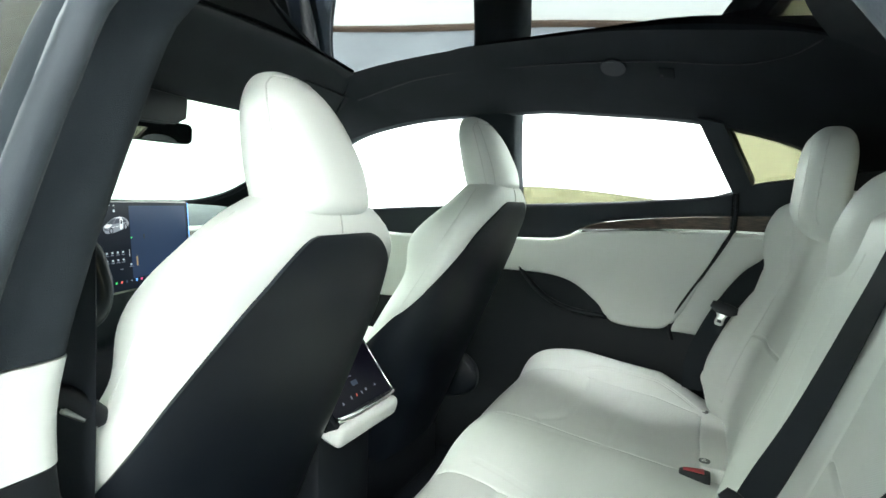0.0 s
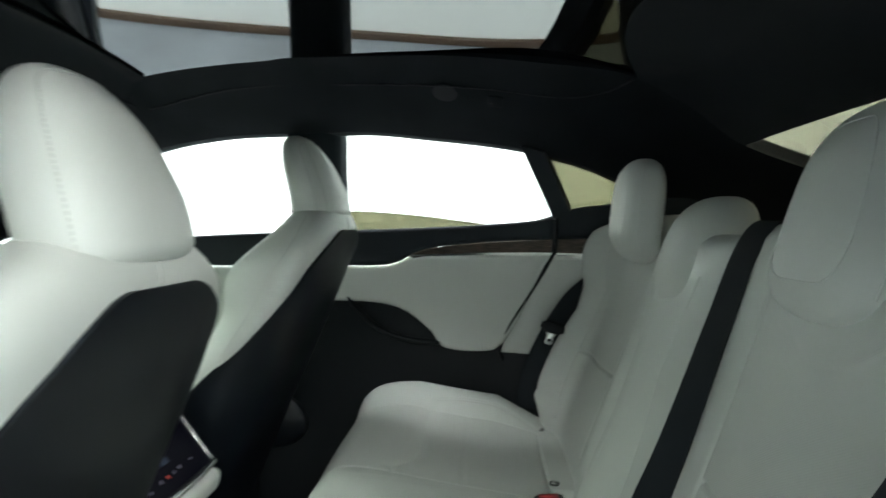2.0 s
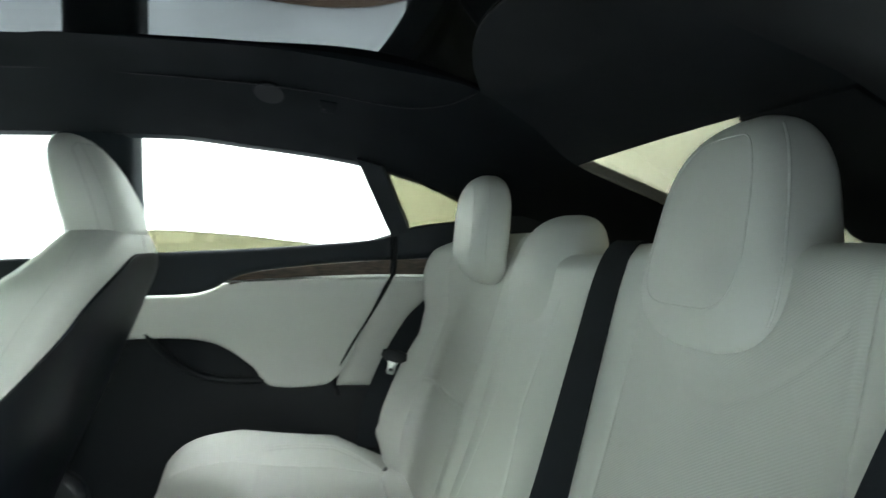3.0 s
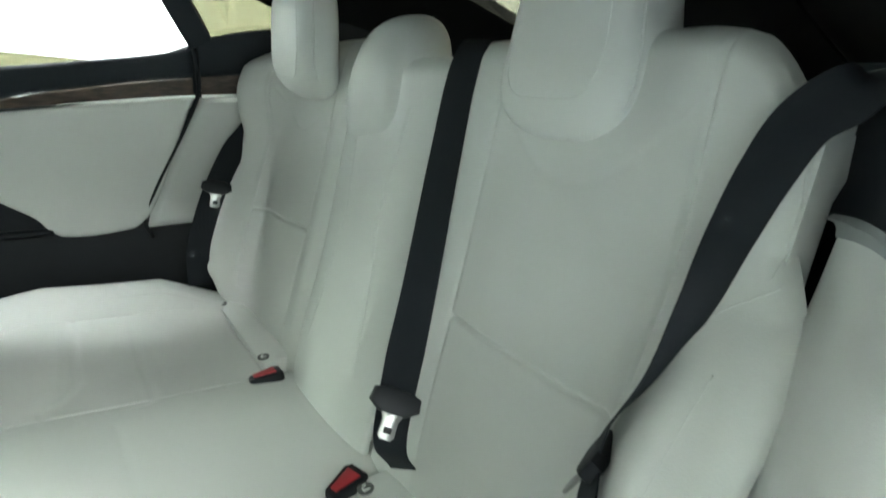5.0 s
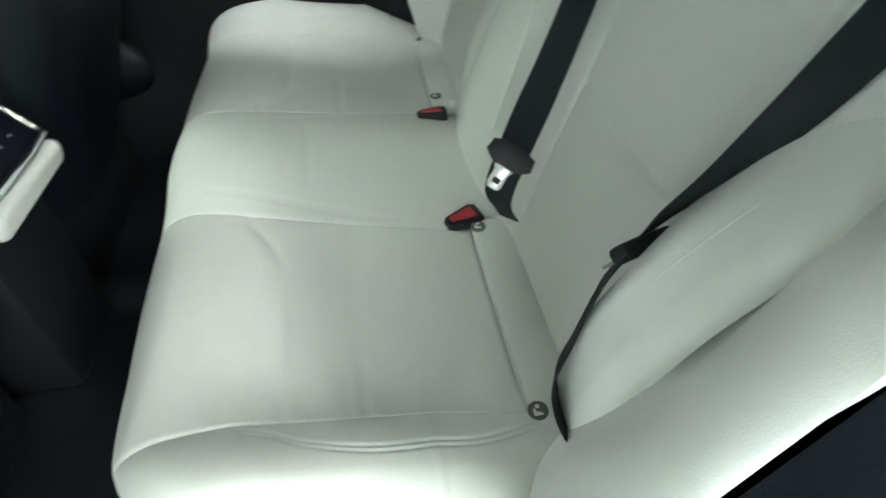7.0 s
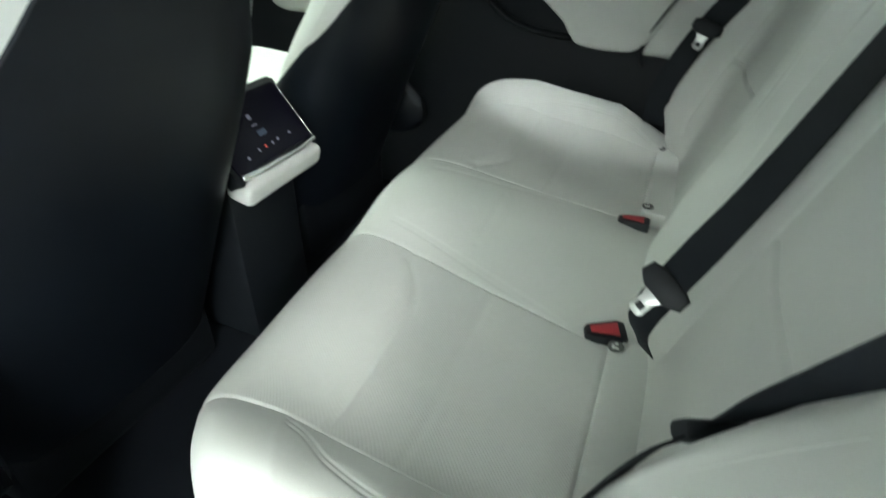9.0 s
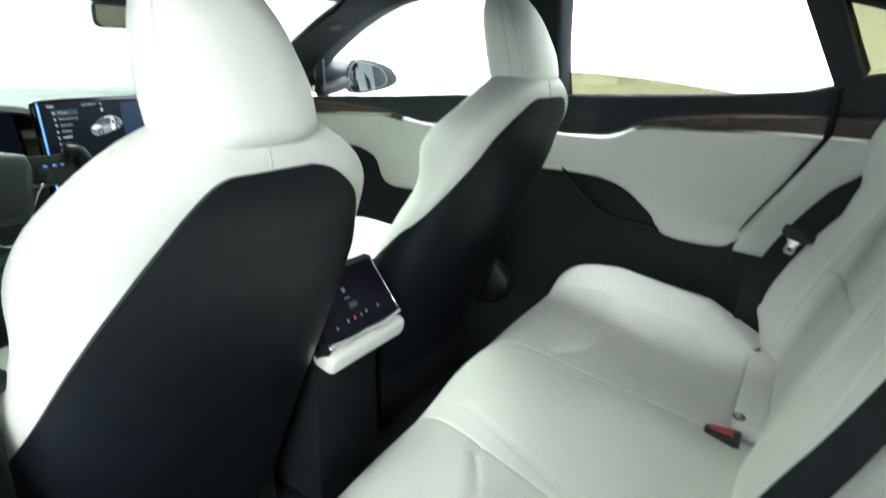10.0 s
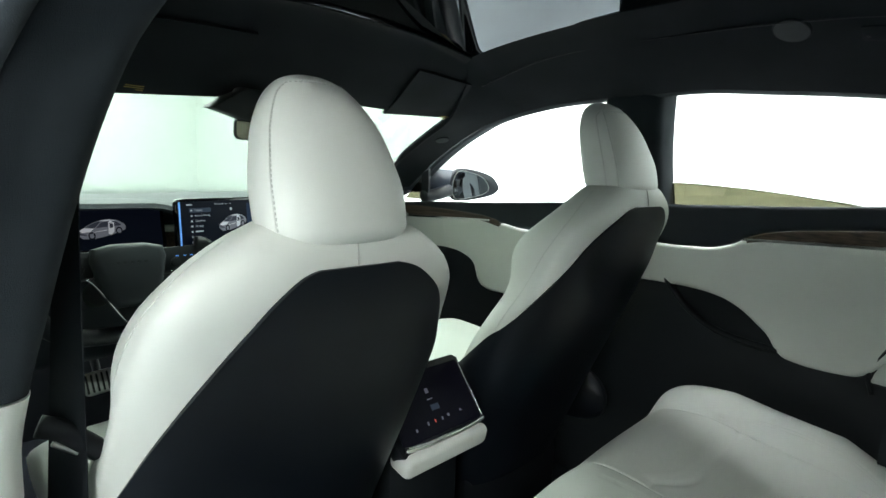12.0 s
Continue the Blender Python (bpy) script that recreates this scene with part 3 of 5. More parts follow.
def front_door(side):
    d = thing("car_door", "white and charcoal front car door, closed, window lowered", "car door", "car doors")
    side_patch("base_panel", side, -1.75, -0.66, flat(-0.02), flat(0.72), -0.004, 0.03, PLASTIC, d, "black moulded lower door panel", nu=60, nv=30)
    padded("armrest_panel", side, -1.32, -0.66, F_LO, F_HI, 0.014, LEATHER, d, "padded white leather panel", nu=100, nv=20, r=0.01, bulge=0.006)
    padded("upper_panel", side, -1.75, -1.318, flat(0.588), F_HI, 0.013, LEATHER, d, "white leather panel end", nu=30, nv=10, r=0.006)
    padded("sill_trim", side, -1.75, -0.66, lambda x: np.where(x < -1.06, F_WOOD(x), F_HI(x)) + 0.001, SILL, 0.03, TRIM, d, "charcoal soft window sill", nu=100, r=0.008, thick=0.010)
    padded("wood_strip", side, -1.75, -1.06, lambda x: F_HI(x) + 0.004, lambda x: np.maximum(F_WOOD(x), F_HI(x) + 0.005), 0.024, WOOD, d, "walnut veneer strip", nu=60, nv=10, r=0.002)
    side_patch("chrome_strip", side, -1.75, -1.05, lambda x: F_HI(x) - 0.002, lambda x: F_HI(x) + 0.005, 0.022, 0.012, CHROME, d, "thin satin chrome strip", nv=4)
    if side < 0:
        side_patch("window_pane", side, -1.30, -0.60, lambda x: SILL(x) - 0.08, lambda x: OPENING_TOP(x) + 0.004, 0.012, 0.004, TINTED, d, "closed tinted side window", nv=8)
    if side > 0:
        side_patch("outer_skin", side, -1.75, -0.665, flat(-0.05), lambda x: SILL(x) - 0.09, -0.10, 0.004, PAINT, d, "blue-grey painted outer skin", nu=40, nv=10)
    # the fixed corner behind the mirror, with its upright bar
    side_quad("corner_bar", side, [(-1.421, 0.745), (-1.390, 0.745), (-1.352, 0.862), (-1.392, 0.846)], 0.006, 0.010, PLASTIC, d, "black upright bar of the door corner")
    side_quad("corner_pane", side, [(-1.51, 0.755), (-1.42, 0.755), (-1.392, 0.838), (-1.40, 0.835)], 0.0, 0.004, TINTED, d, "small tinted corner pane")
    return d


front_door(1)
front_door(-1)

# quarter panel behind the far rear door
side = 1
q = thing("quarter_panel", "white padded quarter panel beside the rear seat with walnut and chrome", "quarter panel", "quarter panels")


def gap_x(z):
    return np.interp(z, [0.0, 0.463, 0.486, 0.736, 0.84], [-0.10, -0.096, -0.09, 0.033, 0.04])


u, v = np.meshgrid(np.linspace(0, 1, 40), np.linspace(0, 1, 30), indexing="ij")
z = 0.463 + (0.735 - 0.463) * v
x0 = gap_x(z) + 0.006
x = x0 + (0.34 - x0) * u
o = 0.014 - bend(np.minimum((x - x0), np.minimum(v, 1 - v) * 0.27), 0.012)
sheet("pad", np.stack([x, SY(x, z) - o, z], -1), 0.05, LEATHER, q, "white leather pad", away=(0, 1, 0))
side_quad("lower_panel", 1, [(-0.02, -0.02), (0.4, -0.02), (0.4, 0.46), (-0.085, 0.46)], 0.0, 0.06, PLASTIC, q, "black plastic lower panel")
padded("wood_strip", 1, 0.045, 0.36, lambda x: CHROME_Z(x) + 0.002, WOOD_HI, 0.014, WOOD, q, "walnut veneer strip", nu=30, nv=8, r=0.002)
side_patch("chrome_strip", 1, 0.043, 0.36, lambda x: CHROME_Z(x) - 0.003, lambda x: CHROME_Z(x) + 0.003, 0.021, 0.012, CHROME, q, "thin satin chrome strip", nv=4)
padded("upper_panel", 1, 0.045, 0.42, lambda x: WOOD_HI(x) + 0.001, lambda x: np.maximum(SILL(x), 0.84), 0.02, TRIM, q, "charcoal panel below the quarter window", nu=30, nv=8, thick=0.012)
side_quad("window_post", 1, [(0.031, 0.828), (0.068, 0.846), (-0.001, 0.984), (-0.055, 0.998)], 0.022, 0.05, TRIM, q, "charcoal upright window post")
u, v = np.meshgrid(np.linspace(0, 1, 24), np.linspace(0, 1, 10), indexing="ij")
x = 0.0 + 0.30 * u
lo = np.maximum(SILL(x) - 0.01, 0.982 - x * 1.92 - 0.01)
z = lo + np.maximum(WINDOW_TOP(x) + 0.006 - lo, 0.001) * v
side_quad("gap_panel", 1, [(-0.01, 0.70), (0.10, 0.70), (0.08, 0.85), (-0.01, 0.822)], -0.006, 0.01, PLASTIC, q, "black panel behind the door gap")
sheet("quarter_window", np.stack([x, SY(x, z) + 0.004, z], -1), 0.004, TINTED, q, "brown tinted quarter window", away=(0, 1, 0))
sheet("outer_skin", np.array([[(x, 0.74 + 0.05 * math.sin(math.pi * min(1, z / 0.8)), z) for z in np.linspace(-0.05, 0.80, 12)] for x in np.linspace(0.0, 1.2, 20)]), 0.004, PAINT, q, "blue-grey painted rear wing", away=(0, -1, 0))
side_patch("rear_panel", 1, 0.29, 1.15, flat(0.0), lambda x: WINDOW_TOP(x) + 0.02, 0.0, 0.03, TRIM, q, "black panel of the rear pillar", nu=30)

# quarter panel at the open near door: a thick pad with a chrome ledge and walnut above
q = thing("quarter_panel", "thick white padded quarter panel at the open door with chrome ledge", "quarter panel", "quarter panels")
inner = smooth_path([(0.188, -0.538, 0.684), (0.180, -0.535, 0.648), (0.150, -0.539, 0.618), (0.105, -0.552, 0.578), (0.06, -0.562, 0.524), (0.015, -0.566, 0.475), (-0.015, -0.560, 0.42), (-0.035, -0.556, 0.33), (-0.03, -0.558, 0.20)], 50)
outer = smooth_path([(0.100, -0.622, 0.676), (0.065, -0.642, 0.660), (0.045, -0.645, 0.618), (0.022, -0.646, 0.565), (0.003, -0.648, 0.53), (-0.025, -0.65, 0.46), (-0.05, -0.655, 0.38), (-0.06, -0.66, 0.30), (-0.06, -0.66, 0.20)], 50)
rows = []
for t in np.linspace(0, 1, 24):
    swell = 0.030 * math.sin(math.pi * min(1.0, t * 0.96 + 0.02)) ** 0.7
    grow = np.clip(np.linspace(0, 1, 50) / 0.22, 0, 1)[:, None]
    rows.append(inner * (1 - t) + outer * t + swell * grow * np.array([-0.62, -0.35, 0.7]) + (1 - grow) * math.sin(math.pi * t) * np.array([0.004, -0.004, 0.006]))
tuck = np.clip((np.linspace(0, 1, 50) - 0.14) / 0.08, 0, 1)[:, None]
rows = [inner + tuck * np.array([0.012, 0.024, 0.004]), inner + tuck * np.array([0.004, 0.010, 0.002])] + rows
sheet("pad", np.array(rows), 0.005, LEATHER, q, "white leather pad", away=(1, 0.3, -0.5))
top_edge = smooth_path([(0.188, -0.539, 0.691), (0.165, -0.560, 0.696), (0.141, -0.580, 0.697), (0.122, -0.595, 0.693), (0.110, -0.604, 0.685)], 40)
box("chrome_end", (0.100, -0.622, 0.675), (0.122, -0.602, 0.686), CHROME, q, "polished chrome end block", bevel=0.004)
sheet("chrome_ledge", np.array([[p + np.array([0.6 * d, 0.75 * d, h]) for d, h in ((-0.005, -0.010), (-0.004, -0.004), (0.0, 0.0), (0.012, 0.001))] for p in top_edge]), 0.006, SATIN, q, "satin chrome ledge", away=(0, 0, -1))
sheet("side_cover", np.array([[p + np.array([0, 0, h]) for h in (-0.01, 0.04, 0.10)] for p in smooth_path([(0.26, -0.50, 0.685), (0.20, -0.55, 0.685), (0.156, -0.588, 0.685)], 20)]), 0.012, TRIM, q, "charcoal side cover", away=(1, 0.5, 0))
sheet("wood_strip", np.array([[p + np.array([0, 0, h]) for h in (-0.01, 0.02, 0.045)] for p in smooth_path([(0.155, -0.589, 0.685), (0.138, -0.62, 0.685), (0.118, -0.655, 0.685)], 20)]), 0.012, WOOD, q, "walnut veneer strip", away=(1, 0.5, 0))
side_quad("jamb", -1, [(0.0, -0.02), (0.4, -0.02), (0.4, 0.70), (0.13, 0.70)], -0.075, 0.04, PLASTIC, q, "black door jamb")
rows = [outer + np.array(k) for k in ((0.004, -0.002, -0.004), (0.001, -0.02, -0.016), (-0.006, -0.07, -0.045), (-0.015, -0.14, -0.085), (-0.02, -0.21, -0.13), (-0.02, -0.23, -0.17))]
sheet("jamb_seal", np.array(rows), 0.008, CARPET, q, "black rubber jamb seal", away=(1, 0.3, -0.4))
side_patch("rear_panel", -1, 0.13, 1.15, flat(0.0), lambda x: OPENING_TOP(x) + 0.02, -0.03, 0.03, TRIM, q, "black panel of the rear pillar", nu=30)

# the shaded gap between rear door and quarter panel, drawn as a black strip
structure(tube("trim", [(-0.085, SY(-0.085, 0.44) - 0.006, 0.44), (-0.094, SY(-0.094, 0.486) - 0.008, 0.486), (0.036, SY(0.036, 0.737) - 0.012, 0.737), (0.038, SY(0.038, 0.79) - 0.03, 0.79), (0.035, SY(0.035, 0.83) - 0.03, 0.83)],
               0.0045, PLASTIC, n=50), "black strip drawn as the shaded gap between the rear door and the body", "door seal")

# the seam along the headliner over the far windows
structure(tube("trim", [lining(1, np.array(x), v) for x, v in ((-0.95, 0.66), (-0.7, 0.66), (-0.4, 0.66), (-0.15, 0.66), (0.02, 0.67), (0.10, 0.78), (0.14, 0.97))], 0.0016, PLASTIC, n=80, sides=6), "dark seam in the suede headliner", "seam")

# ---- front seats ----
BACK_X = smooth_curve([0.10, 0.3, 0.5, 0.65, 0.745, 0.78, 0.802], [-0.70, -0.62, -0.535, -0.475, -0.44, -0.446, -0.475])
BACK_D = smooth_curve([0.10, 0.3, 0.5, 0.65, 0.745, 0.78, 0.802], [0.20, 0.20, 0.175, 0.125, 0.105, 0.09, 0.05])
BACK_W = smooth_curve([0.10, 0.3, 0.5, 0.62, 0.70, 0.74, 0.77, 0.79, 0.802], [0.20, 0.215, 0.22, 0.212, 0.195, 0.168, 0.13, 0.09, 0.05])
HEAD_MID = smooth_curve([0.766, 0.772, 0.79, 0.82, 0.87, 0.91, 0.953], [-0.485, -0.4825, -0.486, -0.493, -0.510, -0.526, -0.546])
HEAD_DEEP = smooth_curve([0.766, 0.772, 0.79, 0.82, 0.87, 0.91, 0.953], [0.06, 0.085, 0.108, 0.110, 0.101, 0.092, 0.082])
HEAD_WIDE = smooth_curve([0.766, 0.772, 0.79, 0.82, 0.87, 0.91, 0.953], [0.070, 0.090, 0.100, 0.1005, 0.091, 0.080, 0.067])


def dome(z):
    u = np.clip((z - 0.865) / 0.087, 0, 1)
    return np.maximum(1 - u ** 2.6, 1e-4) ** (1 / 2.6)


def HEAD_D(z):
    return HEAD_DEEP(z) * dome(z)


def HEAD_W(z):
    return HEAD_WIDE(z) * dome(z)


def HEAD_X(z):
    return HEAD_MID(z) + HEAD_D(z) / 2


SHELL_IN = smooth_curve([0.10, 0.2, 0.35, 0.43, 0.50, 0.59, 0.64, 0.67, 0.70, 0.725, 0.738, 0.744, 0.747], [179, 178, 140, 105, 88, 62, 49, 44, 37, 28, 22, 17, 13])
SHELL_OUT = smooth_curve([0.10, 0.2, 0.35, 0.43, 0.508, 0.57, 0.61, 0.654, 0.69, 0.72, 0.738, 0.744, 0.747], [179, 178, 125, 86, 62, 50, 42, 33, 26.5, 21.5, 17, 14, 11])


def waist(z, s):
    """How much narrower the front of the backrest is between its shoulder and its lower bolster."""
    return (0.026 * math.exp(-((z - 0.575) / 0.055) ** 2) - 0.010 * math.exp(-((z - 0.43) / 0.07) ** 2)) * np.clip(0.35 - s, 0, 1)


def body_ring(z, wx, dx, ww, e, n=72, grow=0.0, slim=False, bulge=0.0):
    th = np.linspace(0, 2 * math.pi, n, endpoint=False)
    c, s = oval(th, e)
    d, w = dx / 2 + grow, ww + grow
    s_front = np.minimum(s, 0) * bulge * math.exp(-((z - 0.665) / 0.085) ** 2)
    return np.stack([wx - dx / 2 + s * d + s_front, c * (w - (waist(z, s) if slim else 0.0)), np.full_like(th, z)], -1)


def stitches(pts, mat, parent, count=70, r=0.00055):
    """A row of short stitches along the path through pts."""
    p = smooth_path(pts, 2 * count)
    bm = bmesh.new()
    for a, b in zip(p[0::2], p[1::2]):
        d = Vector(b - a)
        m = Matrix.Translation(Vector((a + b) / 2)) @ d.to_track_quat("X", "Z").to_matrix().to_4x4() @ Matrix.Diagonal((d.length * 1.2, 2 * r, 2 * r, 1))
        bmesh.ops.create_cube(bm, size=1, matrix=m)
    return part("stitching", bm, mat, parent, "row of grey stitches")


def front_seat(cy, dz, head=1.0, seams=((0.98, 0.940), (1.36, 0.930)), fore=0.0, bulge=0.05):
    seat = thing("front_seat", "white leather front seat with charcoal back shell and integral headrest", "car seat", "front seats")
    put = np.array([0, cy, dz])
    rest = loft("backrest", [body_ring(z, BACK_X(z), BACK_D(z), BACK_W(z), 2.7, slim=True, bulge=bulge) + put for z in np.linspace(0.10, 0.802, 60)], LEATHER, seat, "white leather backrest")
    top = loft("headrest", [body_ring(z, HEAD_X(z), HEAD_D(z), HEAD_W(z) * head, 2.5) + put - np.array([fore, 0, 0])
                      for z in 0.766 + 0.187 * (0.5 - 0.5 * np.cos(np.linspace(0, math.pi, 44)))], LEATHER, seat, "white leather headrest")
    zs = np.concatenate([np.linspace(0.10, 0.66, 56), np.linspace(0.665, 0.735, 15), np.linspace(0.737, 0.747, 9)])
    rows = []
    door = 1 if cy < 0 else -1
    for z in zs:
        left, right = (SHELL_OUT(z), SHELL_IN(z)) if door > 0 else (SHELL_IN(z), SHELL_OUT(z))
        phi = np.radians(np.linspace(-right, left, 61)) + math.pi / 2
        c, s = oval(phi, 2.7)
        d, w = BACK_D(z) / 2 + 0.006, BACK_W(z) + 0.006
        rows.append(np.stack([BACK_X(z) - BACK_D(z) / 2 + s * d, c * (w - waist(z, s)), np.full_like(phi, z)], -1) + put)
    sheet("back_shell", np.array(rows), 0.005, SHELL, seat, "charcoal moulded back shell", away=(-1, 0, 0))
    # cushion, plinth and side cover
    rings = []
    for x in np.linspace(-1.17, -0.74, 26):
        k = min(1, (x + 1.17) / 0.10, 1)
        h = 0.16 * math.sqrt(max(0.02, 1 - (1 - k) ** 2))
        th = np.linspace(0, 2 * math.pi, 48, endpoint=False)
        c, s = oval(th, 3.4)
        rings.append(np.stack([np.full_like(th, x), c * 0.20, 0.26 + 0.06 * (-(x + 0.66)) + s * h / 2 + 0.012 * np.abs(c) ** 4 * (s > 0)], -1) + put)
    loft("seat_cushion", rings, LEATHER, seat, "white leather seat cushion")
    box("plinth", (-1.12, cy - 0.19, 0.002), (-0.72, cy + 0.19, 0.20 + dz), PLASTIC, seat, "black seat plinth", bevel=0.02)
    for sy in ((1,) if cy > 0 else (-1,)):
        th = np.linspace(0, 2 * math.pi, 40, endpoint=False)
        c, s = oval(th, 2.4)
        rr = []
        for k, off in ((0.9, 0.0), (1.0, 0.01), (1.0, 0.03), (0.93, 0.042), (0.6, 0.048)):
            rr.append(np.stack([-0.80 + c * 0.19 * k, np.full_like(th, cy + sy * (0.21 + off)), 0.24 + s * 0.085 * k - c * 0.02 + dz], -1))
        loft("side_cover", rr, SHELL, seat, "black seat side cover", crease=60)
    # stitched seams: up one side of the headrest, over its top and down the other; along both shoulders
    def on_head(z, a, grow=0.0004):
        c, q = oval(np.array([a]), 2.5)
        return (float(HEAD_X(z) - fore - HEAD_D(z) / 2 + q[0] * (HEAD_D(z) / 2 + grow)), float(cy + c[0] * (HEAD_W(z) * head + grow)), z + dz)
    for inset, zt in seams:
        up = [on_head(z, math.pi / 2 + inset) for z in np.linspace(0.785, zt - 0.012, 12)]
        over = [on_head(zt + 0.003 * (1 - abs(k)), math.pi / 2 - k * inset) for k in np.linspace(-0.8, 0.8, 9)]
        down = [on_head(z, math.pi / 2 - inset) for z in np.linspace(zt - 0.012, 0.785, 12)]
        tube("seam", up + over + down, 0.0006, PIPING, top, "sewn seam", n=120, sides=6)
        stitches([on_head(z, math.pi / 2 + inset - 0.03) for z in np.linspace(0.785, zt - 0.012, 12)] + [on_head(zt - 0.002 + 0.003 * (1 - abs(k)), math.pi / 2 - k * inset) for k in np.linspace(-0.8, 0.8, 9)]
                 + [on_head(z, math.pi / 2 - inset + 0.03) for z in np.linspace(zt - 0.012, 0.785, 12)], STITCH, top, 80)
    for sy in (-1, 1):
        pts = []
        for z in np.linspace(0.36, 0.775, 18):
            c, q = oval(np.array([math.pi / 2 - sy * 1.60]), 2.7)
            pts.append((float(BACK_X(z) - BACK_D(z) / 2 + q[0] * BACK_D(z) / 2), float(cy + c[0] * (BACK_W(z) - waist(z, q[0]) + 0.0004)), z + dz))
        tube("seam", pts, 0.0007, PIPING, rest, "stitched seam", n=90, sides=6)
    zz = np.linspace(0.748, 0.785, 5)
    tube("seam", [(float(BACK_X(z)) + 0.0002, cy, z + dz) for z in zz], 0.0012, SEAM, rest, "stitched seam", n=16, sides=6)
    return seat


front_seat(-0.345, 0.0, 0.89, ((1.2, 0.940),))
front_seat(0.356, 0.05, fore=0.012, bulge=0.075)

# ---- rear bench ----
bench = thing("rear_bench", "white leather three-place rear bench with perforated centres", "rear seat")
PROFILE = smooth_path([(0.05, 0.305), (-0.02, 0.316), (-0.2, 0.341), (-0.32, 0.360), (-0.375, 0.357), (-0.408, 0.328), (-0.416, 0.25), (-0.40, 0.12), (-0.385, 0.01)], 200)


# how far the front edge of the bench stands back or forward along its width
FRONT = smooth_curve([-0.575, -0.54, -0.50, -0.455, -0.36, -0.26, -0.10, 0.0, 0.10, 0.30, 0.50, 0.545, 0.575], [0.145, 0.086, 0.048, 0.020, 0.010, 0.001, -0.008, -0.021, -0.029, -0.036, -0.036, -0.006, 0.07])
SEWN = smooth_curve([-0.30, -0.27, -0.23, -0.16, -0.08, -0.03, 0.0], [0.001, 0.006, 0.026, 0.036, 0.032, 0.018, 0.004])


def cushion(name, y0, y1, mat, label, kind="mid"):
    rows = []
    rim = 0.468 if y0 < -0.2 else 0.445
    for y in np.linspace(y0, y1, 90):
        p = PROFILE.copy()
        a = abs(y)
        t = np.gradient(p, axis=0)
        nrm = np.stack([t[:, 1], -t[:, 0]], -1)
        nrm /= np.linalg.norm(nrm, axis=1, keepdims=True)
        if nrm[40, 1] < 0:
            nrm = -nrm
        x = p[:, 0].copy()
        up = np.clip((p[:, 1] - 0.1) / 0.2, 0, 1)
        top = (p[:, 1] > 0.3)
        edge = min(y - y0, y1 - y)
        rise = -bend(np.full(len(x), edge), 0.009 if kind == "mid" else 0.0032)
        if kind == "seat":
            rise = rise - 0.010 * math.exp(-((a - 0.30) / 0.10) ** 2) * np.exp(-((x + 0.15) / 0.12) ** 2)
            rise = rise + 0.022 * np.clip((a - rim + 0.10) / 0.10, 0, 1) ** 2 * up * np.clip((0.05 - x) / 0.16, 0.15, 1) * np.clip((x + 0.41) / 0.12, 0, 1)
            fall = -0.244 - 0.04 * np.clip((0.25 - a) / 0.09, 0, 1) ** 2
            for sx, dep in ((-0.165, 0.0016), (fall, 0.0022)):
                rise = rise - dep * np.exp(-((x - sx) / 0.0045) ** 2) * top
            rise = rise + 0.004 * max(0.0, 1 - ((a - 0.29) / 0.155) ** 2) * np.exp(-((x + 0.205) / 0.035) ** 2) * top
            rise = rise + 0.007 * max(0.0, 1 - ((a - 0.30) / 0.17) ** 2) * np.clip((fall - x) / 0.02, 0, 1) * np.clip((x + 0.42) / 0.10, 0, 1)
        elif kind == "bolster":
            k = (a - rim - 0.001) / (0.570 - rim)
            rise = rise + (0.022 * np.clip((x + 0.41) / 0.12, 0, 1) + (0.036 if y > 0 else 0.022) * math.sin(math.pi * min(1, k * 0.85))) * np.clip((0.05 - x) / 0.16, 0.15, 1) * up
            rise = rise - bend(np.full(len(x), 0.572 - a), 0.05) * 1.2
            for off in (0.0, 0.006):
                rise = rise - 0.0018 * np.exp(-((a - rim - SEWN(x) - off) / 0.0018) ** 2) * (x > -0.285) * (x < -0.01) * top
        else:
            rise = rise + 0.012 * math.cos(min(1, a / 0.14) * math.pi / 2) * (p[:, 1] > 0.2)
            for off in (0.0, 0.007):
                rise = rise - 0.001 * np.exp(-((a - 0.092 - off - 0.05 * np.clip((x + 0.33) / 0.3, -0.3, 1)) / 0.002) ** 2) * (x > -0.345) * (x < -0.06)
            rise = rise - 0.0007 * np.exp(-((x + 0.215 + 0.2 * a * a) / 0.0035) ** 2) * (a < 0.08) * top
        q = p + np.where(rise[:, None] > 0, np.array([0.15, 1.0]), nrm) * rise[:, None]
        if kind == "seat":
            q[:, 1] -= 0.02 * np.clip((x + 0.012) / 0.02, 0, 1)
        q[:, 0] += FRONT(y) * np.clip((-0.10 - x) / 0.28, 0, 1)
        shift = 0.0
        if y < 0 and kind != "bolster":
            shift = -0.045 * (a / 0.139 if kind == "mid" else (rim - a) / (rim - 0.14)) * np.clip((x + 0.36) / 0.33, 0, 1) * up
        rows.append(np.stack([q[:, 0], y + shift + 0 * x, q[:, 1]], -1))
    return sheet(name, np.array(rows), 0.03, mat, bench, label, away=(0.6, 0, -1))


cushion("seat_cushion", -0.143, 0.143, LEATHER, "white leather middle cushion")
for sgn in (1, -1):
    rim = 0.445 if sgn > 0 else 0.468
    cushion("seat_cushion", min(sgn * 0.137, sgn * rim), max(sgn * 0.137, sgn * rim), PERFORATED, "perforated white leather cushion", "seat")
    cushion("cushion_bolster", min(sgn * (rim - 0.004), sgn * 0.57), max(sgn * (rim - 0.004), sgn * 0.57), LEATHER, "raised white leather bolster", "bolster")

